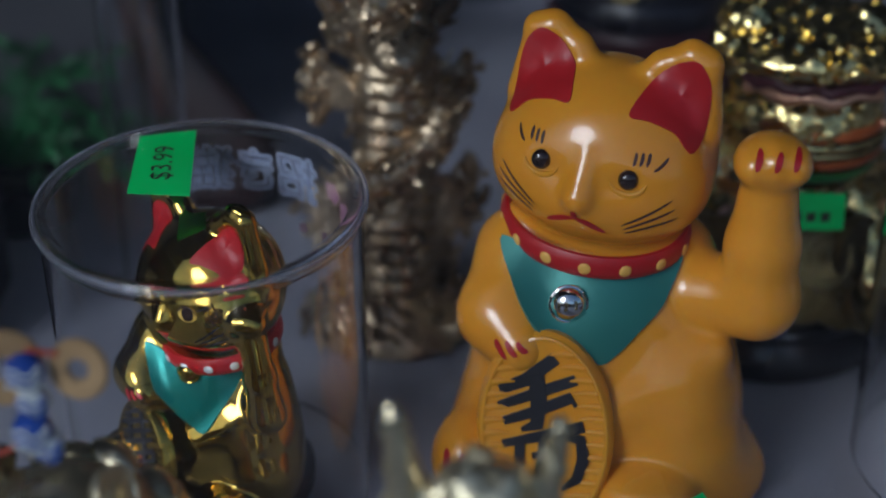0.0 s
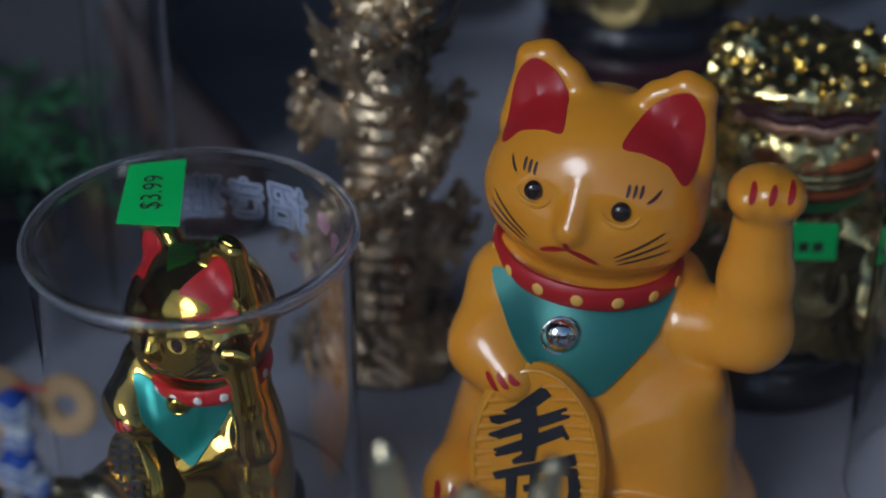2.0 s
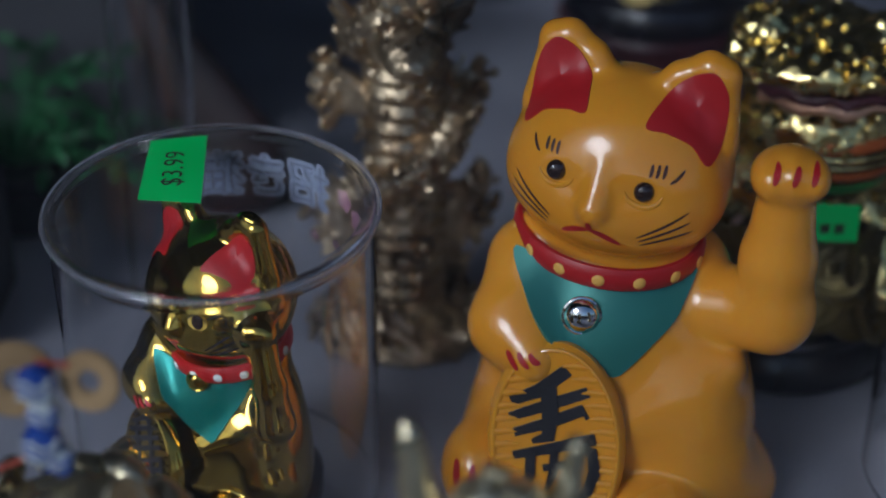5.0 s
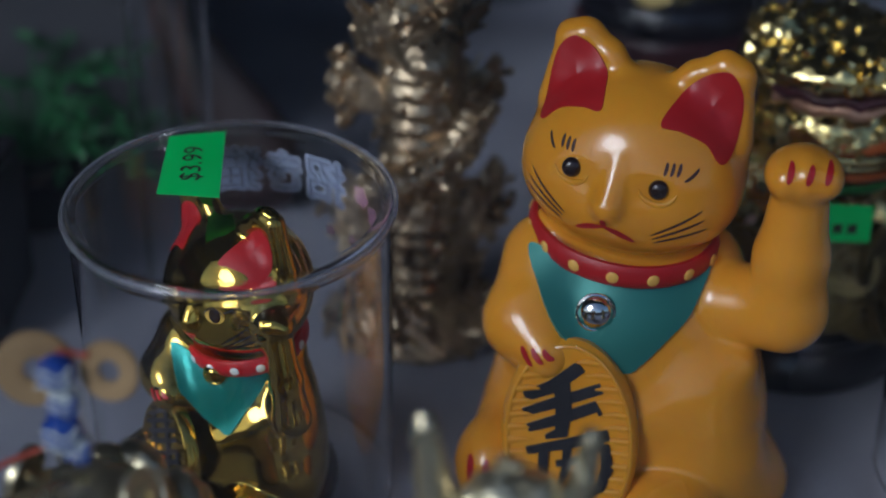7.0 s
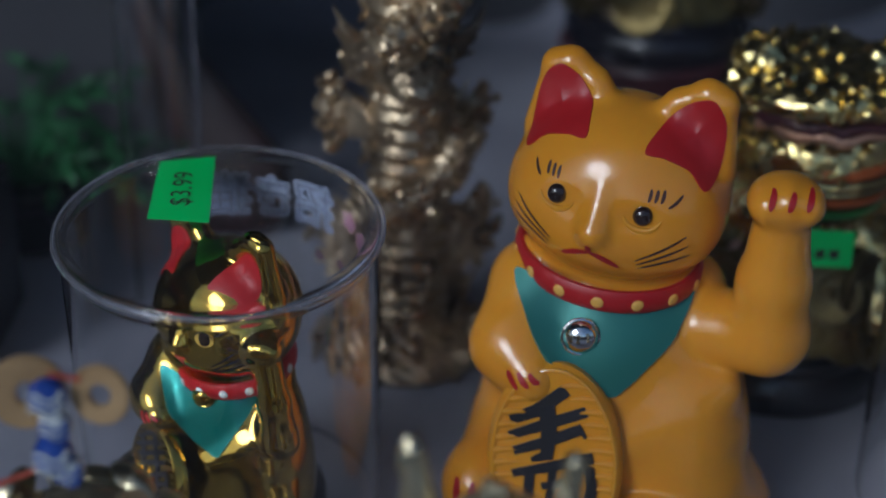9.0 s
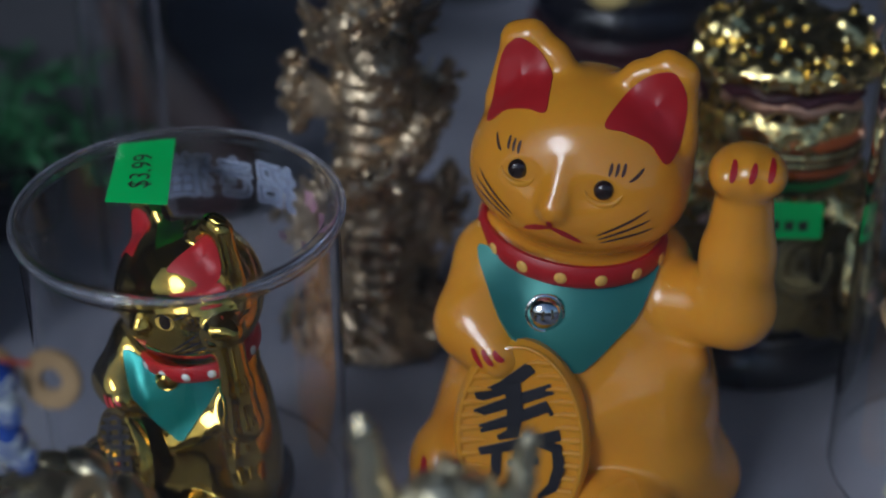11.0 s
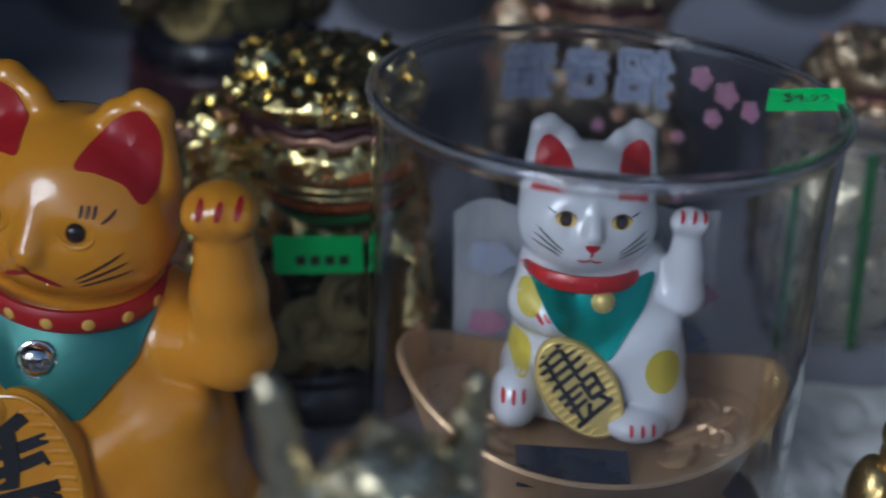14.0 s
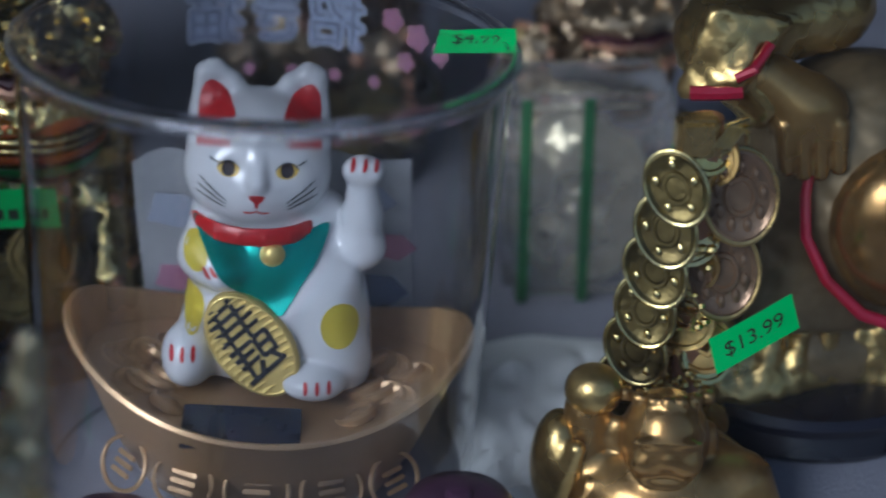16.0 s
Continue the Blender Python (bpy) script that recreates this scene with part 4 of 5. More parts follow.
def beads_on(geo, field, centre, radii, count, size, seed, mat=0, low=-0.3):
    """Small knobs scattered over a rounded form."""
    r = random.Random(seed)
    c = np.array(centre)
    for _ in range(count):
        d = np.array([r.gauss(0, 1), r.gauss(0, 1), r.gauss(0, 1)])
        d /= np.linalg.norm(d)
        if d[2] < low or d[1] > 0.5:
            continue
        p = c + d * np.array(radii) * 1.6
        for _ in range(12):
            p = p - d * float(field(p[None])[0]) * 0.8
        s = size * r.uniform(0.6, 1.3)
        v, f = ball((0, 0, 0), (s, s * r.uniform(0.5, 1.0), s * r.uniform(0.6, 1.5)), 6)
        geo.add(v, f, mat, turn(*p, r.uniform(-60, 60), r.uniform(-60, 60), r.uniform(0, 180)))


def money_toad(at, label, gold="gold_bright", seed=1, coins=True, base=True, striped=False):
    """A three-legged toad on a heap of coins, cast in one piece on a plinth."""
    f = Solid([ell((0, 0.6, 5.0), (3.3, 2.7, 2.9)), ell((0.6, -0.7, 7.8), (2.3, 2.0, 1.4), k=0.5), ell((0.6, -1.2, 9.95), (2.6, 2.0, 0.75), k=0.15), ell((0.5, 0.9, 9.1), (2.8, 1.6, 1.7), k=0.5),
               ell((-1.2, -0.5, 10.5), (0.75, 0.75, 0.7), k=0.3), ell((2.2, -0.5, 10.5), (0.75, 0.75, 0.7), k=0.3),
               ell((-2.9, -0.6, 7.6), (1.1, 1.1, 1.7), k=0.4), cap((-2.9, -0.8, 6.4), (-3.1, -2.0, 3.2), 1.0, 0.8, k=0.5), cap((2.6, -0.8, 4.6), (3.0, -2.0, 2.8), 0.9, 0.7, k=0.5),
               ell((0, 0.2, 1.9), (3.7, 2.9, 1.8), k=0.6)], floor=0.9, lumps=0.13, lump_size=1.0)
    g = Geo()
    g.add(*skin(f, (-4.6, -4, 0.6), (4.6, 3.6, 11.8), 0.19), 0)
    beads_on(g, f, (0.5, -0.4, 9.9), (2.7, 2.0, 1.2), 260, 0.23, seed, 0, -0.1)
    beads_on(g, f, (-2.8, -0.5, 6.6), (1.2, 1.2, 2.4), 60, 0.24, seed + 5, 0, -0.8)
    beads_on(g, f, (-2.8, -0.5, 6.6), (1.2, 1.2, 2.4), 40, 0.26, seed + 6, 1, -0.8)
    # body beads in the coins' darker gold, painting the shadow low on the toad
    beads_on(g, f, (0, 0.2, 5.2), (3.2, 2.6, 2.6), 130, 0.24, seed + 7, 4, -0.8)
    beads_on(g, f, (0, 0.2, 5.2), (3.2, 2.6, 2.6), 60, 0.27, seed + 11, 1, -0.8)
    g.add(*ball((0.8, -0.75, 7.3), (2.15, 1.95, 1.95), 40), 3)
    if striped:
        for low, high, m in ((-0.62, -0.40, 7), (-0.30, -0.16, 6), (0.02, 0.10, 0), (0.16, 0.34, 6), (-0.10, -0.04, 0)):
            t = np.linspace(low, high, 6)
            bulge = [(math.cos(x) * (1.012 + 0.02 * math.sin(math.pi * (x - low) / (high - low))), math.sin(x)) for x in t]
            v, q = lathe(bulge, 48)
            g.add(v * (2.15, 1.95, 1.95) + (0.8, -0.75, 7.3), q, m)
    # the open mouth, lip and a necklace
    g.add(*tube([(-1.3 + 0.40 * k, -2.75 + 0.035 * (k - 5) ** 2, 9.25 - 0.10 * math.sin(2.3 * k)) for k in range(11)], [0.10 + 0.10 * abs(math.sin(1.9 * k)) for k in range(11)], 8), 2)
    g.add(*tube([(-1.2 + 0.38 * k, -2.75 + 0.035 * (k - 5) ** 2, 8.95 + 0.08 * math.sin(1.7 * k)) for k in range(11)], [0.10 + 0.12 * abs(math.sin(2.2 * k + 1)) for k in range(11)], 8), 1)
    for k in range(15):
        g.add(*ball((-1.0 + 0.24 * k, -2.65 + 0.018 * (k - 7) ** 2, 7.75 + 0.022 * (k - 7) ** 2), 0.13, 8), 0)
    if coins:
        r = random.Random(seed + 3)
        for k in range(26):
            t = math.radians(-172 + 6.5 * k)
            old_coin(g, turn(3.7 * math.cos(t), 3.05 * math.sin(t), 2.2 + 2.0 * r.random(), 72 + r.uniform(-14, 10), 0, math.degrees(t) + 90 + r.uniform(-20, 20)), r.uniform(0.85, 1.1), 0.16, 4)
    if base:
        g.add(*lathe([(0.01, 0), (3.7, 0), (3.8, 0.15), (3.75, 0.9), (3.5, 1.2), (3.6, 1.5), (3.5, 1.65), (0.01, 1.65)], 40), 5)
    a = np.array(at)
    g.v = [x @ a[:3, :3].T + a[:3, 3] for x in g.v]
    return solo("money_toad", g, [gold, "gold_rose", "maroon", "gold_dark", "coin_old", "black_lacquer", "orange_gloss", "green_gloss"], a[:3, 3], label, "toad figurine", "gold toads")


money_toad(turn(6.35, 9.0, TABLE - 0.1, 0, 0, -6, 0.97), "bright gold money toad with striped pot on heaped coins", striped=True)


def dragon_pillar(at):
    """A dragon coiled round a ribbed pillar that rises out of waves, cast in one piece."""
    g = Geo()
    prof = [(0.01, 0), (1.2, 0)] + [(1.12 + 0.10 * (k % 2), 0.4 + 0.26 * k) for k in range(46)] + [(0.01, 12.6)]
    g.add(*lathe(prof, 28), 1)
    pts = [(1.25 * math.cos(t), 1.2 * math.sin(t), 1.8 + t * 0.82) for t in np.linspace(0, 13.5, 120)]
    g.add(*tube(pts, [0.62 + 0.08 * math.sin(3 * k) for k in range(120)], 12), 0)
    r = random.Random(9)
    for k in range(0, 118):
        p = np.array(pts[k])
        out = np.array([p[0], p[1], 0]) / np.hypot(p[0], p[1])
        for j in range(3):
            q = p + out * (0.55 - 0.1 * abs(j - 1)) + np.array([0, 0, (j - 1) * 0.42])
            q = q + np.array([r.uniform(-0.1, 0.1) for _ in range(3)])
            v, fc = ball((0, 0, 0), (0.20 * r.uniform(0.6, 1.2), 0.12, 0.17 * r.uniform(0.6, 1.3)), 6)
            g.add(v, fc, 0, turn(*q, r.uniform(-30, 30), r.uniform(-40, 40), math.degrees(math.atan2(p[1], p[0])) + 90))
        if k % 4 == 0:
            g.add(*tube([p + out * 0.45 + (0, 0, 0.3), p + out * 0.85 + (0, 0, 0.75 + 0.2 * r.random())], [0.14, 0.02], 6), 0)
    for k in range(170):
        t, z = r.uniform(0, 6.283), r.uniform(2.0, 12.2)
        v, fc = ball((0, 0, 0), (r.uniform(0.12, 0.3), 0.12, r.uniform(0.12, 0.36)), 6)
        g.add(v, fc, 0, turn(1.28 * math.cos(t), 1.28 * math.sin(t), z, r.uniform(-40, 40), r.uniform(-40, 40), math.degrees(t) + 90))
    # legs, claws and manes to both sides
    for sx, sy, z0, n in ((-1, 0.5, 3.6, 4), (1, 0.3, 4.0, 5), (-1, 0.4, 8.0, 4), (1, 0.9, 7.4, 4)):
        for k in range(n):
            end = (sx * (1.75 + 0.65 * math.sin(0.5 * k + 0.3) * (1 if sx > 0 else 1.25)), sy, z0 - 1.0 + 0.58 * k)
            mid = (sx * 1.8, sy, z0 - 0.8 + 0.3 * k)
            g.add(*tube([(sx * 0.9, 0, z0 - 0.6), mid, end], [0.45, 0.30, 0.14], 8), 0)
            for j in range(7):
                q = np.array(mid) + (np.array(end) - mid) * (j / 6) + (r.uniform(-0.35, 0.35), -0.25, r.uniform(-0.3, 0.35))
                v, fc = ball((0, 0, 0), (r.uniform(0.1, 0.3), 0.15, r.uniform(0.12, 0.4)), 6)
                g.add(v, fc, 0, turn(*q, r.uniform(-50, 50), r.uniform(-70, 70), 0))
    # head at the top
    f = Solid([ell((0, -0.9, 9.6), (1.1, 1.3, 0.8)), ell((0, -1.9, 9.3), (0.7, 0.7, 0.45), k=0.4), ell((-0.5, -1.3, 10.2), (0.35, 0.35, 0.35), k=0.2), ell((0.5, -1.3, 10.2), (0.35, 0.35, 0.35), k=0.2)], lumps=0.06, lump_size=0.6)
    g.add(*skin(f, (-1.6, -3, 8.4), (1.6, 0.8, 11), 0.14), 0)
    for sx in (-1, 1):
        for k in range(4):
            g.add(*tube([(sx * 0.7, -0.6, 9.4 + 0.2 * k), (sx * (1.3 + 0.15 * k), -0.5, 9.7 + 0.25 * k), (sx * (1.8 + 0.1 * k), -0.2, 9.6 + 0.5 * k)], [0.22, 0.15, 0.03], 6), 0)
    # waves round the foot
    for k in range(14):
        t = 2 * math.pi * k / 14
        c, s = math.cos(t), math.sin(t)
        for j in range(3):
            rr = 1.1 + 0.42 * j
            g.add(*tube([(rr * c, rr * s * 0.9, 0.25 + 0.1 * j), ((rr + 0.55) * c, (rr + 0.5) * s * 0.9, 1.35 - 0.4 * j), ((rr + 0.85) * math.cos(t + 0.25), (rr + 0.8) * math.sin(t + 0.25) * 0.9, 0.9 - 0.35 * j)], [0.34, 0.26, 0.10], 8), 0)
    g.add(*lathe([(0.01, 0), (2.2, 0), (2.3, 0.15), (2.0, 0.5), (0.01, 0.6)], 32), 1)
    a = np.array(at)
    g.v = [x @ a[:3, :3].T + a[:3, 3] for x in g.v]
    return solo("dragon_statue", g, ["gold_antique", "gold_antique"], a[:3, 3], "antique gold dragon coiled round a ribbed pillar", "dragon statue")


dragon_pillar(turn(-5.0, 8.6, TABLE - 0.1, 0, 0, 10, 1.04))


def horned_ornament(at, label):
    """A small gold dragon head on a mound, with two upright horns and a knobbed brow."""
    f = Solid([ell((0, 0, 4.5), (1.35, 1.4, 3.9)), ell((0, 0, 0.8), (2.1, 1.9, 1.6), k=0.8), ell((0.15, -0.3, 8.2), (0.95, 0.9, 0.75), k=0.5),
               cap((-1.0, 0, 6.2), (-1.6, 0, 9.8), 0.6, 0.26, k=0.3), cap((1.0, 0, 6.2), (1.6, 0, 9.6), 0.5, 0.22, k=0.3),
               ell((-0.3, -0.5, 8.7), (0.35, 0.35, 0.3), k=0.2), ell((0.6, -0.5, 8.6), (0.35, 0.35, 0.3), k=0.2)], floor=0.0, lumps=0.07, lump_size=0.8)
    g = Geo().add(*skin(f, (-2.6, -2.4, -0.2), (2.6, 2.4, 10.6), 0.15), 0)
    beads_on(g, f, (0.1, -0.3, 8.1), (1.0, 0.9, 0.8), 34, 0.13, 5, 0, -0.4)
    beads_on(g, f, (0, 0, 5), (1.4, 1.4, 3.6), 80, 0.16, 6, 0, -0.6)
    r = random.Random(12)
    for k in range(16):
        p = (r.choice((-1, 1)) * (1.1 + 0.45 * r.random()), r.uniform(-0.6, 0.1), r.uniform(5.2, 9.5))
        g.add(*ball(p, (r.uniform(0.15, 0.34), 0.24, r.uniform(0.15, 0.42)), 10), 0)
    a = np.array(at)
    g.v = [x @ a[:3, :3].T + a[:3, 3] for x in g.v]
    return solo("dragon_ornament", g, ["gold_dull"], a[:3, 3], label, "dragon ornament", "dragon ornaments")


horned_ornament(turn(-2.15, -11.0, TABLE), "small dull gold dragon ornament with two upright horns")
horned_ornament(turn(8.45, -10.6, TABLE, 0, 0, 8, 1.20), "taller dull gold dragon ornament with two upright horns")


def treasure_heap(at):
    """A mound heaped with small gold ingots and coins."""
    a = np.array(at)
    heap = thing("treasure_heap", a[:3, 3], "heap of small antique gold ingots and coins", "ornament")
    r = random.Random(21)
    f = Solid([ell((0, 0, 2.6), (3.0, 2.3, 4.0)), ell((0, 0, 0.6), (3.6, 2.8, 1.6), k=1.0)], floor=0.0, lumps=0.08, lump_size=1.0)
    part("mound", Geo().add(*skin(f, (-4, -3.2, -0.2), (4, 3.2, 7), 0.22), 0, a), "gold_dull", heap)
    for k in range(70):
        t, z = r.uniform(0, 6.283), r.uniform(1.5, 6.4)
        rad = math.sqrt(max(1 - ((z - 2.6) / 4.2) ** 2, 0.05))
        p = (3.0 * rad * math.cos(t), 2.3 * rad * math.sin(t), z)
        g = Geo()
        if k % 3:
            g.add(*ball((0, 0, 0), (0.62, 0.34, 0.30), 10), 0, a @ turn(*p, r.uniform(-30, 30), r.uniform(-30, 30), math.degrees(t) + 90))
            part("ingot", g, "gold_dull", heap)
        else:
            old_coin(g, a @ turn(*p, r.uniform(20, 80), 0, math.degrees(t) + 90), 0.6, 0.1)
            part("coin", g, "gold_dull", heap)
    return heap


treasure_heap(turn(-10.9, -9.2, TABLE, 0, 0, 15, 1.06))

# charm of wooden rings and porcelain beads lying on the heap
charm = thing("bead_charm", (-11.2, -9.0, 6.3), "charm of blue and white beads with round wooden rings", "charm")
for n, (x, z, r, m) in enumerate(((-11.25, 9.0, 0.42, "porcelain_blue"), (-11.15, 8.3, 0.36, "porcelain_white"), (-11.25, 7.55, 0.44, "porcelain_blue"), (-10.95, 7.2, 0.34, "porcelain_white"))):
    g = Geo().add(*ball((x, -9.1, z), (r, r, r * 0.95), 18), 0)
    bead = part("bead", g, m, charm)
    for k in range(3):
        g = Geo().add(*tube([(x + r * 1.01 * math.cos(b), -9.1 - r * 1.01 * abs(math.sin(b)) * 0.98, z + (k - 1) * r * 0.45 + 0.08 * math.sin(4 * b)) for b in np.linspace(0.5, 2.6, 10)], 0.035, 6), 0)
        part("glaze_stripe", g, "porcelain_white" if m == "porcelain_blue" else "porcelain_blue", bead)
for x, z, ro, yaw in ((-11.72, 8.95, 0.78, 12), (-10.2, 8.95, 0.62, -10)):
    g = Geo().add(*lathe([(0.26, -0.09), (ro, -0.09), (ro + 0.04, 0), (ro, 0.09), (0.26, 0.09), (0.22, 0), (0.26, -0.09)], 36), 0, turn(x, -8.9, z, 78, 0, yaw))
    part("ring", g, "wood_ring", charm, "turned wooden ring")
g = Geo().add(*tube([(-13.2, -9.6, 6.4), (-12.4, -9.3, 6.9), (-11.4, -9.0, 7.2), (-11.2, -8.9, 8.2), (-11.2, -8.9, 9.4), (-10.6, -8.9, 9.3)], 0.06, 6), 0)
part("cord", g, "cord_red", charm, "thin red cord")

# ---- the two laughing-figure statues, as plain shapes ----


def seated_statue(at):
    """A plain seated figure that carries a string of large coins."""
    f = Solid([ell((0, 0.4, 0.9), (2.6, 2.0, 1.6)), ell((0, -0.1, 2.75), (1.08, 1.05, 1.28), k=0.12), ell((-1.1, 0.1, 2.5), (0.22, 0.3, 0.6), k=0.12), ell((1.1, 0.1, 2.5), (0.22, 0.3, 0.6), k=0.12),
               ell((-0.42, -1.0, 3.2), (0.42, 0.14, 0.10), k=0.15), ell((0.45, -1.0, 3.2), (0.42, 0.14, 0.10), k=0.15), ell((0, -1.0, 2.05), (0.5, 0.18, 0.12), k=0.15),
               ell((0.05, -1.05, 2.72), (0.20, 0.18, 0.2), k=0.2), ell((-0.5, -0.85, 2.5), (0.35, 0.3, 0.3), k=0.3), ell((0.55, -0.85, 2.5), (0.35, 0.3, 0.3), k=0.3),
               cap((-2.0, 0.2, 1.5), (-1.9, 0.3, 3.2), 0.7, 0.55, k=0.4), cap((2.0, 0, 1.4), (2.7, -0.4, 0.4), 0.8, 0.5, k=0.4)]
              + [ell((-1.0 + 0.33 * k, -0.4 + 0.08 * (k - 3) ** 2, 3.95 - 0.03 * (k - 3) ** 2), (0.2, 0.2, 0.2), k=0.08) for k in range(7)]
              + [cap((-2.3 + 0.35 * k, -1.1 - 0.12 * k, 0.2), (-1.8 + 0.25 * k, -0.7, 1.7), 0.18, 0.08, k=0.12) for k in range(7)], floor=0.0)
    g = Geo().add(*skin(f, (-3.4, -2.4, -0.2), (3.6, 2.8, 4.8), 0.10), 1)
    sack = Solid([ell((-1.75, 0.3, 3.75), (0.72, 0.66, 0.66)), ell((-2.55, 0.2, 1.6), (0.7, 0.9, 1.5), k=0.3), cap((-2.6, -0.5, 0.4), (-2.1, -0.6, 2.6), 0.35, 0.22, k=0.25)], floor=0.0)
    g.add(*skin(sack, (-3.6, -1.4, -0.2), (-0.8, 1.4, 4.7), 0.1), 0)
    a = np.array(at)
    g.v = [x @ a[:3, :3].T + a[:3, 3] for x in g.v]
    return solo("seated_statue", g, ["gold_leaf", "gold_warm"], a[:3, 3], "small laughing seated statue in bronze and gold", "statue")


seated_statue(turn(23.35, -1.4, TABLE - 0.1, 0, 0, -8))


def coin_string(at):
    """A tall string of large gold coins tied round a rod."""
    a = np.array(at)
    string = thing("coin_string", a[:3, 3], "tall string of large shiny gold coins", "coin string")
    r = random.Random(8)
    part("rod", Geo().add(*tube([(0.9, 0.7, 0.0), (0.95, 0.7, 5.0), (0.9, 0.6, 10.0)], 0.4, 10), 0, a), "gold_rose", string)
    hoop = [(0.07 * math.cos(b), 0.07 * math.sin(b)) for b in np.linspace(0, 2 * np.pi, 8, endpoint=False)]
    face = [(0.01, 0.10), (0.30, 0.10), (0.34, 0.17), (0.42, 0.17), (0.46, 0.08), (0.80, 0.08), (0.90, 0.16), (1.0, 0.12), (1.02, 0.0), (1.0, -0.12), (0.01, -0.12)]
    stretch = np.diag((0.92, 1.18, 1.0, 1.0))
    for k in range(6):
        m = a @ turn(-0.75 + 0.17 * k, -0.1 - 0.05 * k, 2.9 + 1.15 * k, 74, -26 + 5 * (-1) ** k, -14) @ stretch * np.array([0.8, 0.8, 0.8, 1.0])
        c = part("coin", Geo().add(*lathe(face[::-1], 32), 0, m), "coin_old", string, "dark gold coin with a bright rim")
        part("hoop", Geo().add(*ring_of(hoop, 0.98, 0.98, 32), 0, m @ turn(0, 0, 0.1)), "gold_bright", c)
        for j in range(5):
            t = 1.26 * j + k
            part("stud", Geo().add(*ball((0.62 * math.cos(t), 0.62 * math.sin(t), 0.12), (0.13, 0.16, 0.09), 8), 0, m), "gold_bright", c)
    for k in range(2):
        m = a @ turn(1.75 - 0.25 * k, 0.3, 8.05 - 2.1 * k, 75, -6, 6) @ stretch
        c = part("medallion", Geo().add(*lathe(face[::-1], 40), 0, m), "medallion_brown", string, "rose-brown round medallion")
        part("hoop", Geo().add(*ring_of(hoop, 1.0, 1.0, 40), 0, m @ turn(0, 0, 0.1)), "gold_leaf", c)
        for j in range(9):
            t = 0.7 * j + k
            part("stud", Geo().add(*ball((0.62 * math.cos(t), 0.62 * math.sin(t), 0.1), (0.12, 0.17, 0.08), 8), 0, m), "medallion_brown", c)
    part("block", Geo().add(*brick((0.05, -0.3, 9.3), (1.05, 0.4, 10.3), 0.12), 0, a), "gold_leaf", string)
    for k in range(22):
        g = Geo()
        old_coin(g, a @ turn(0.9 + r.uniform(-0.35, 0.5), 0.55 + r.uniform(-0.2, 0.3), 0.9 + 0.4 * k, 70 + r.uniform(-20, 25), r.uniform(-25, 25), r.uniform(-30, 40)), r.uniform(0.55, 0.8), 0.13)
        part("coin", g, "gold_robe_coin" if k % 3 else "gold_bright", string)
    for k in range(40):
        p = (r.uniform(-0.3, 1.2), r.uniform(-0.2, 0.1), r.uniform(2.6, 9.6)) if k > 16 else (-0.9 + 0.12 * k, -0.3 + 0.1 * math.sin(k), 3.2 + 0.18 * math.sin(2.3 * k))
        part("bead", Geo().add(*ball(p, r.uniform(0.07, 0.15), 8), 0, a), "gold_bright", string)
    for k in range(4):
        part("cord", Geo().add(*tube([(0.9 + 0.12 * k, -0.25, 9.6), (1.2 + 0.14 * k, -0.3, 10.2), (1.7, -0.2, 10.3 - 0.2 * k)], 0.07, 6), 0, a), "gold_bright", string)
    return string


coin_string(turn(23.4, 0.4, TABLE))


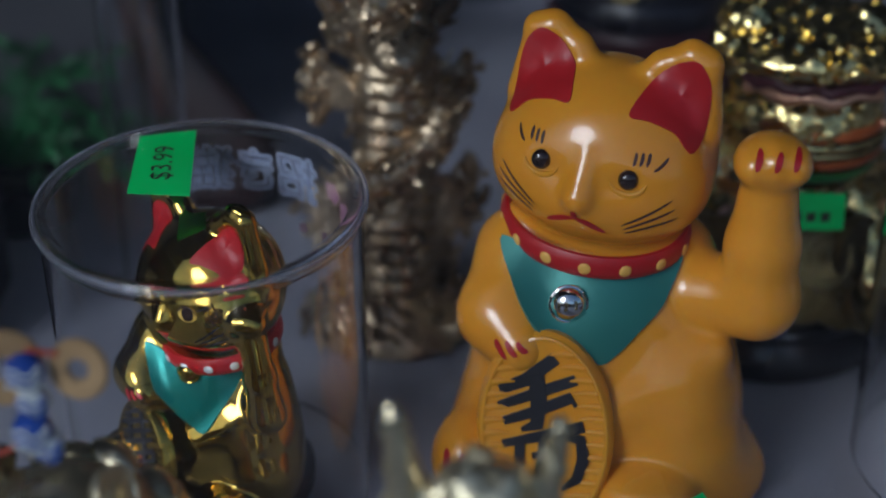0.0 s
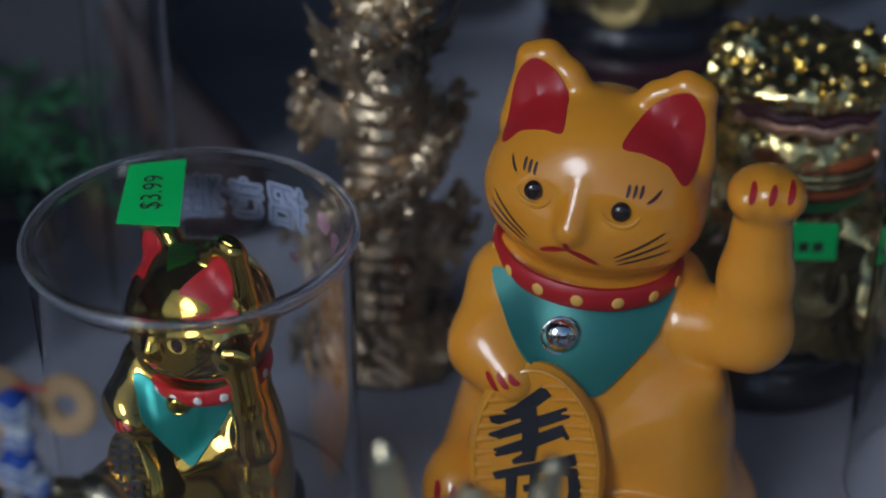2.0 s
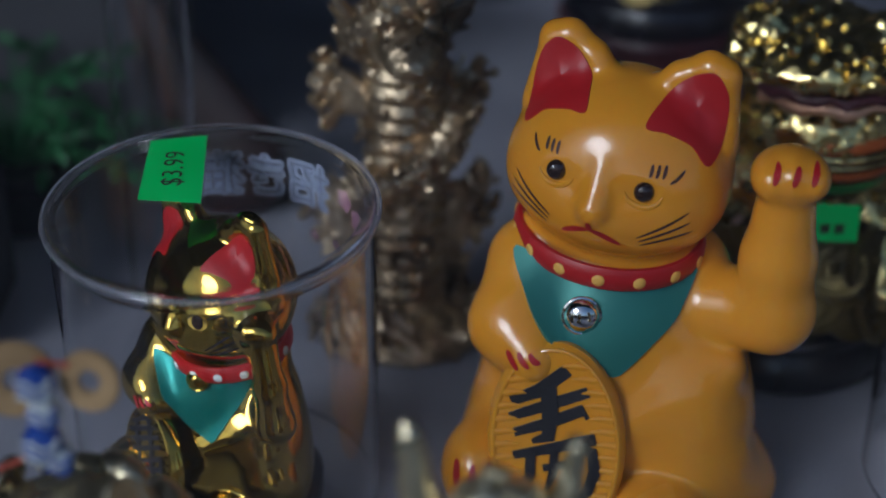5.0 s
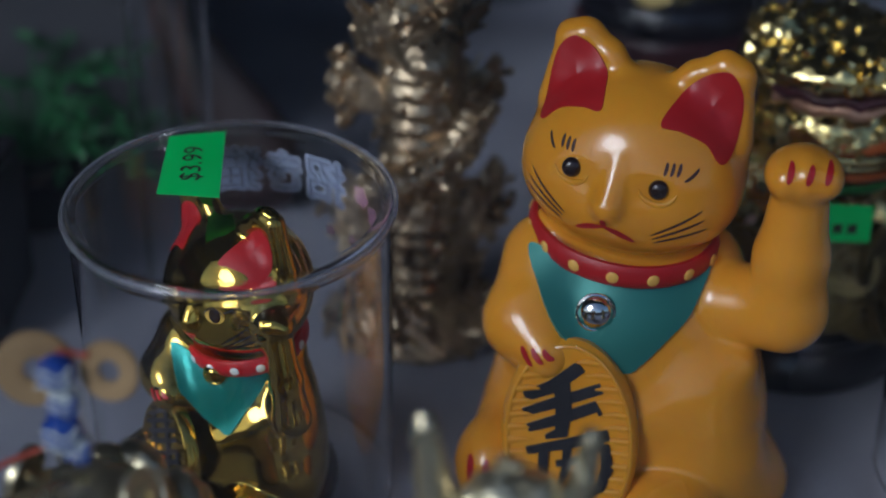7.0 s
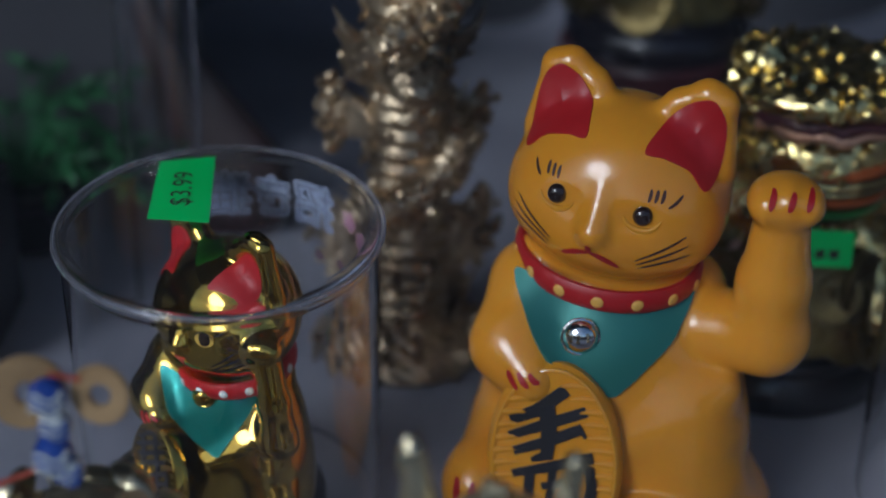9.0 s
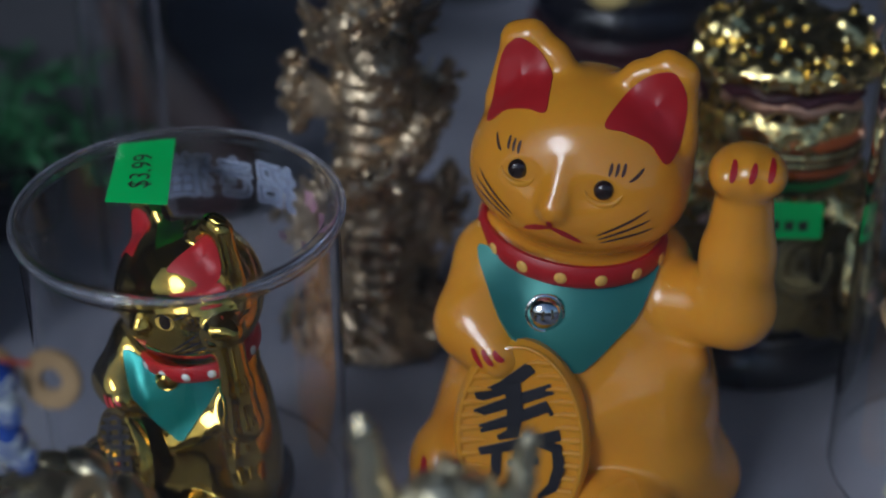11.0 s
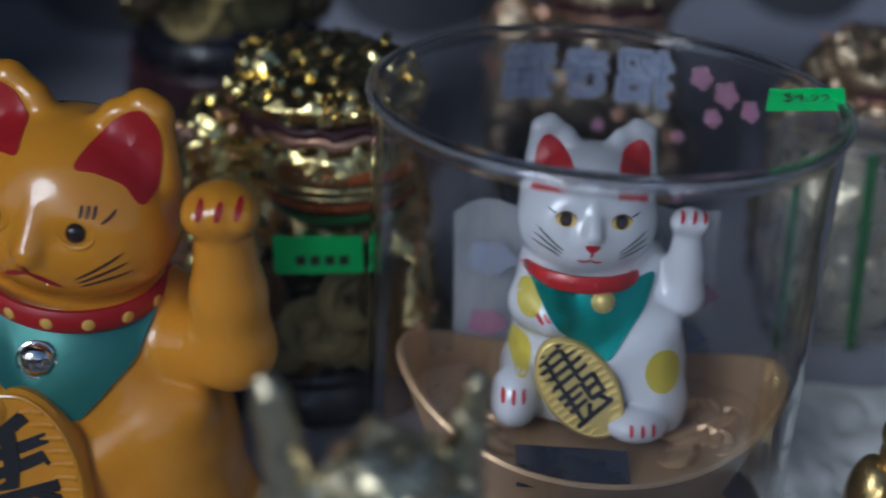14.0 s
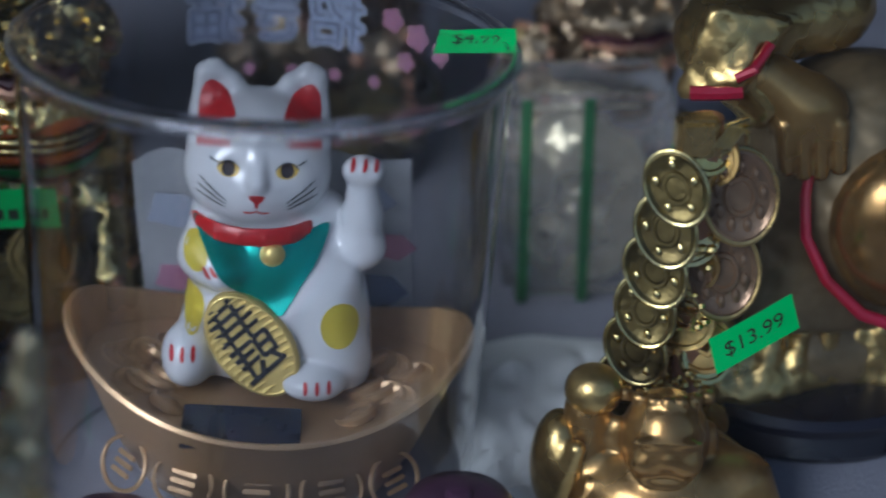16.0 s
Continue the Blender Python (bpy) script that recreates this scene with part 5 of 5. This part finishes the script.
def large_statue(at):
    """A large plain robed figure, one arm lowered, with a glossy red bead sash."""
    f = Solid([ell((4.6, 1.6, 6.2), (3.2, 2.6, 3.6)), ell((4.8, 0.6, 5.2), (2.4, 2.1, 2.4), k=0.4), ell((3.6, 1.8, 1.6), (4.0, 2.8, 1.9), k=0.8)]
              + [cap((1.9 + 0.5 * k, -0.3 - 0.5 * math.sin(0.3 * k + 0.5), 3.2), (2.6 + 0.45 * k, 0.3 - 0.9 * math.sin(0.35 * k), 7.0), 0.34, 0.22, k=0.25) for k in range(9)], floor=1.0, lumps=0.05, lump_size=1.2)
    g = Geo().add(*skin(f, (-1.5, -2.4, 0.8), (9, 5, 12.8), 0.17), 1)
    hem = Solid([cap((-0.1 + 0.5 * k, -0.9 - 0.4 * math.sin(0.5 * k), 1.3), (0.3 + 0.5 * k + 0.4 * math.sin(2.1 * k), -0.35, 3.0 + 0.4 * math.sin(3.3 * k)), 0.36, 0.22, k=0.25) for k in range(15)], floor=1.0, lumps=0.05, lump_size=0.9)
    g.add(*skin(hem, (-1, -2.2, 0.8), (9, 0.6, 4.2), 0.14), 0)
    sleeve = Solid([cap((0.6, 0.6, 10.6), (1.6, 0.0, 9.4), 1.15, 0.8, k=0.3), cap((3.6, 2.0, 11.0), (0.8, 0.8, 10.8), 1.2, 1.1, k=0.6)]
                   + [cap((-0.35 + 0.2 * k, -0.2 - 0.08 * k, 9.7 + 0.08 * k), (0.2 + 0.3 * k, -0.1, 11.7 - 0.05 * k), 0.24, 0.2, k=0.18) for k in range(7)], lumps=0.04, lump_size=0.8)
    g.add(*skin(sleeve, (-1.2, -1.4, 8), (5.2, 3.6, 12.6), 0.14), 0)
    fist = Solid([ell((2.75, -0.2, 9.0), (1.05, 0.75, 0.95)), cap((1.5, 0, 10.0), (2.6, -0.2, 9.2), 0.72, 0.8, k=0.4)]
                 + [cap((2.05 + 0.46 * k, -0.72, 8.9), (2.2 + 0.44 * k, -0.85, 7.55 + 0.16 * abs(k - 1.5)), 0.27, 0.21, k=0.06) for k in range(4)])
    g.add(*skin(fist, (0.6, -1.6, 7.0), (4.6, 1.2, 11), 0.09), 2)
    belly = Solid([ell((5.4, -0.8, 6.0), (2.0, 1.4, 2.3))])
    g.add(*skin(belly, (3.2, -2.5, 3.4), (7.8, 1.0, 8.8), 0.16), 2)
    g.add(*tube([(2.9, -0.6, 7.8), (2.75, -0.9, 7.0), (2.8, -1.2, 6.0), (3.3, -1.7, 5.0), (4.2, -2.1, 4.2), (5.4, -2.3, 3.8)], [0.13, 0.15, 0.15, 0.16, 0.18, 0.18], 10), 3)
    g.add(*tube([(0.7, -0.95, 10.3), (1.1, -1.05, 10.6), (1.5, -0.7, 11.1)], 0.14, 8), 3)
    g.add(*tube([(-0.3, -0.5, 9.75), (0.4, -0.75, 9.85), (0.9, -0.8, 9.9)], 0.2, 8), 3)
    g.add(*lathe([(0.01, 0), (4.4, 0), (4.5, 0.2), (4.3, 0.7), (4.4, 1.0), (4.2, 1.2), (0.01, 1.2)], 44), 4, turn(3.8, 1.6, 0))
    a = np.array(at)
    g.v = [x @ a[:3, :3].T + a[:3, 3] for x in g.v]
    return solo("robed_statue", g, ["gold_leaf", "robe_gold", "bronze_skin", "red_gloss", "black_lacquer"], a[:3, 3], "large robed statue in gold and bronze on a black plinth", "statue")


large_statue(turn(24.6, 3.6, TABLE - 0.1))

# ---- boxed ornament with green bands, and a dull toad behind ----
pack = thing("boxed_ornament", (22.8, 10.6, TABLE), "clear plastic pack with green bands round a silver-gold ornament", "boxed ornament")
g = Geo().add(*brick((20.4, 9.2, TABLE), (25.3, 12.2, 6.3), 0.35))
part("pack", g, "clear_bag", pack, "cloudy clear plastic").visible_shadow = False
f = Solid([ell((22.8, 10.8, 1.6), (1.9, 1.1, 2.0)), ell((22.4, 10.6, 4.0), (1.4, 0.9, 1.6), k=0.6), ell((23.9, 10.7, 3.2), (0.8, 0.8, 1.4), k=0.4)], floor=TABLE + 0.1, lumps=0.12, lump_size=1.0)
g = Geo().add(*skin(f, (20.6, 9.4, TABLE), (25.1, 12.1, 6.2), 0.2))
part("ornament", g, "gold_dull", pack, "dull gold lumpy ornament")
for x in (20.95, 22.75):
    g = Geo().add(*brick((x - 0.16, 9.12, TABLE), (x + 0.16, 9.19, 6.3), 0.02))
    part("green_band", g, "band_green", pack, "green ribbon band")
money_toad(turn(23.6, 14.0, TABLE, 0, 0, 12, 0.78), "dull antique gold money toad behind the pack", "gold_antique", 17, True, True)
g = Geo().add(*lathe([(0.01, 0), (2.6, 0), (2.8, 0.2), (2.7, 0.6), (3.1, 1.6), (3.5, 3.4), (3.55, 4.8), (3.3, 5.8), (3.4, 6.1), (3.3, 6.3), (0.01, 6.3)], 44), 0, turn(3.0, 19.5, TABLE))
solo("display_plinth", g, "maroon", (3.0, 19.5, TABLE), "rounded dark maroon plinth in the shade", "plinth")
money_toad(turn(3.0, 19.5, TABLE + 6.3, 0, 0, 10, 0.85), "antique gold toad in shade on a maroon plinth", "gold_antique", 27, True, True)
money_toad(turn(15.5, 19.0, TABLE, 0, 0, -14, 0.9), "antique gold toad standing at the back", "gold_antique", 37, True, True)

# folded leaflet inside the big cup, behind the white cat
g = Geo()
v = []
for k, z in enumerate(np.linspace(0.6, 6.9, 9)):
    for x in np.linspace(-3.6, 3.6, 19):
        v.append((13.9 + x, 5.2 - 0.045 * x * x + 0.15 * math.sin(x * 2.2 + k), z + 0.25 * math.sin(x * 1.7)))
v = np.array(v)
g.add(np.concatenate([v, v + (0, 0.03, 0)]), grid_faces(9, 19) + [tuple(i + 171 for i in q[::-1]) for q in grid_faces(9, 19)])
leaflet = thing("leaflet", (13.9, 5.2, TABLE), "creased grey printed leaflet standing behind the white cat", "leaflet")
part("sheet", g, "paper_grey", leaflet)
for x, z, s, m in ((11.3, 5.6, 0.9, "print_pale"), (16.4, 5.7, 0.8, "print_pale"), (17.0, 4.4, 0.7, "print_pink"), (16.6, 3.0, 0.9, "print_blue"), (11.2, 3.6, 0.7, "print_pink")):
    g = Geo().add(*slab([(x + s * p, z + s * q) for p, q in ((-0.8, -0.3), (0.2, -0.6), (0.9, -0.1), (0.4, 0.5), (-0.5, 0.6))], 0.02, 0.005), 0, turn(0, 4.78 - 0.045 * (x - 13.9) ** 2, 0))
    part("printed_panel", g, m, leaflet, smooth=False)

# dark red bowls in front of the ingot
for x, y, s in ((10.2, -4.2, 1.0), (18.2, -3.6, 0.95)):
    g = Geo().add(*lathe([(0.01, 0), (0.7, 0), (0.8, 0.15), (1.3, 0.7), (1.62, 1.5), (1.6, 2.1), (1.3, 2.6), (0.8, 2.8), (0.35, 2.85), (0.3, 3.05), (0.01, 3.1)], 40), 0, turn(x, y, TABLE, s=s))
    solo("lidded_jar", g, "purple_dark", (x, y, TABLE), "small round dark purple lidded jar", "jar", "dark jars")

# ---- dark corner at the back left: plant, dark leaf, box and clear tube ----
tube_thing = thing("clear_tube", (-12.75, 10.5, TABLE), "tall clear plastic tube standing in the dark corner", "tube")
g = Geo().add(*lathe([(1.12, 0), (1.25, 0), (1.25, 14), (1.12, 14), (1.12, 0)], 40), 0, turn(-12.75, 10.5, TABLE))
part("wall", g, "clear_plastic", tube_thing).visible_shadow = False
solo("dark_box", Geo().add(*brick((-26, 5.8, TABLE), (-17.6, 10.6, 4.7), 0.15)), "black_lacquer", (-19, 8, TABLE), "glossy black lacquer box in the dark corner", "box")


def leafy_plant(at):
    """A low artificial plant of many pointed leaves on thin stems in a dark pot."""
    r = random.Random(3)
    o = np.array(at)
    plant = thing("potted_plant", o, "dark green artificial plant in a black pot", "plant")
    g = Geo().add(*lathe([(0.01, 0), (1.6, 0), (1.7, 0.1), (2.1, 2.2), (2.25, 2.3), (2.2, 2.5), (1.9, 2.4), (1.8, 2.0), (0.01, 2.0)], 28), 0, turn(*o))
    part("pot", g, "black_lacquer", plant)
    leaves = Geo()
    for k in range(46):
        t, l = r.uniform(0, 6.283), r.uniform(2.2, 6.5)
        rise = r.uniform(0.2, 1.1)
        p = [o + (0, 0, 2.0), o + (l * 0.4 * math.cos(t), l * 0.4 * math.sin(t), 2.6 + 2.2 * rise), o + (l * math.cos(t), l * math.sin(t), 2.4 + 2.6 * rise)]
        part("stem", Geo().add(*tube(p, [0.09, 0.06, 0.03], 5)), "leaf_green", plant)
        for j in range(7):
            w = (j + 1) / 7
            q = p[1] * (1 - w) + p[2] * w
            s = r.uniform(0.5, 0.95)
            lv = np.array([(0, 0, 0), (0.3, 0.22, 0.08), (0.7, 0.16, 0.03), (1.1, 0, -0.12), (0.7, -0.16, 0.03), (0.3, -0.22, 0.08), (0.55, 0, 0.0)]) * s
            leaves.add(lv, [(0, 6, 1), (1, 6, 2), (2, 6, 3), (3, 6, 4), (4, 6, 5), (5, 6, 0)], 0, turn(*q, r.uniform(-50, 50), r.uniform(-40, 30), math.degrees(t) + r.uniform(-80, 80)))
    tagged(part("foliage", leaves, "leaf_green", plant, smooth=False), kind="stuff")
    return plant


leafy_plant((-18.5, 15.0, TABLE))
f = Solid([cap((-14.6, 17.0, 7.2), (-11.2, 16.0, 1.6), 0.7, 1.7, k=0.3, flat=0.4), ell((-11.6, 16.2, 0.6), (2.2, 1.6, 1.2), k=0.6)], floor=TABLE)
solo("dark_vase", Geo().add(*skin(f, (-17, 13, TABLE - 0.2), (-8, 19, 9), 0.25)), "leaf_dark", (-12, 16, TABLE), "dark brown leaf-shaped ornament leaning on the cloth", "ornament")

# added panel, no real screen: it darkens the back left corner
solo("corner_dark_panel", Geo().add(*brick((-60, 19, TABLE), (-13.2, 20.2, 24), 0.2)), "wall_dark", (-36, 19.6, TABLE), "tall matt panel added to darken the back left corner", "screen")

# crumpled pale sheet, added to brighten the cloth right of the big cup
v = []
for j in range(41):
    for i in range(41):
        x, y = 18.6 + 6.2 * i / 40, -6.0 + 13.0 * j / 40
        z = 0.16 + 0.75 * abs(noise.noise((x * 0.55, y * 0.45, 2))) + 0.35 * abs(noise.noise((x * 1.3, y * 1.1, 7))) + 0.12 * noise.noise((x * 3, y * 3, 1))
        edge = min(i, j, 40 - i, 40 - j) / 6
        v.append((x + 0.4 * noise.noise((y * 0.5, 3, 1)), y + 0.4 * noise.noise((x * 0.5, 5, 2)), TABLE + 0.06 + z * min(edge, 1)))
solo("brightening_sheet", Geo().add(v, grid_faces(41, 41)), "paper_white", (21.7, 0.5, TABLE), "crumpled white sheet added over the cloth to brighten it", "wrapping")
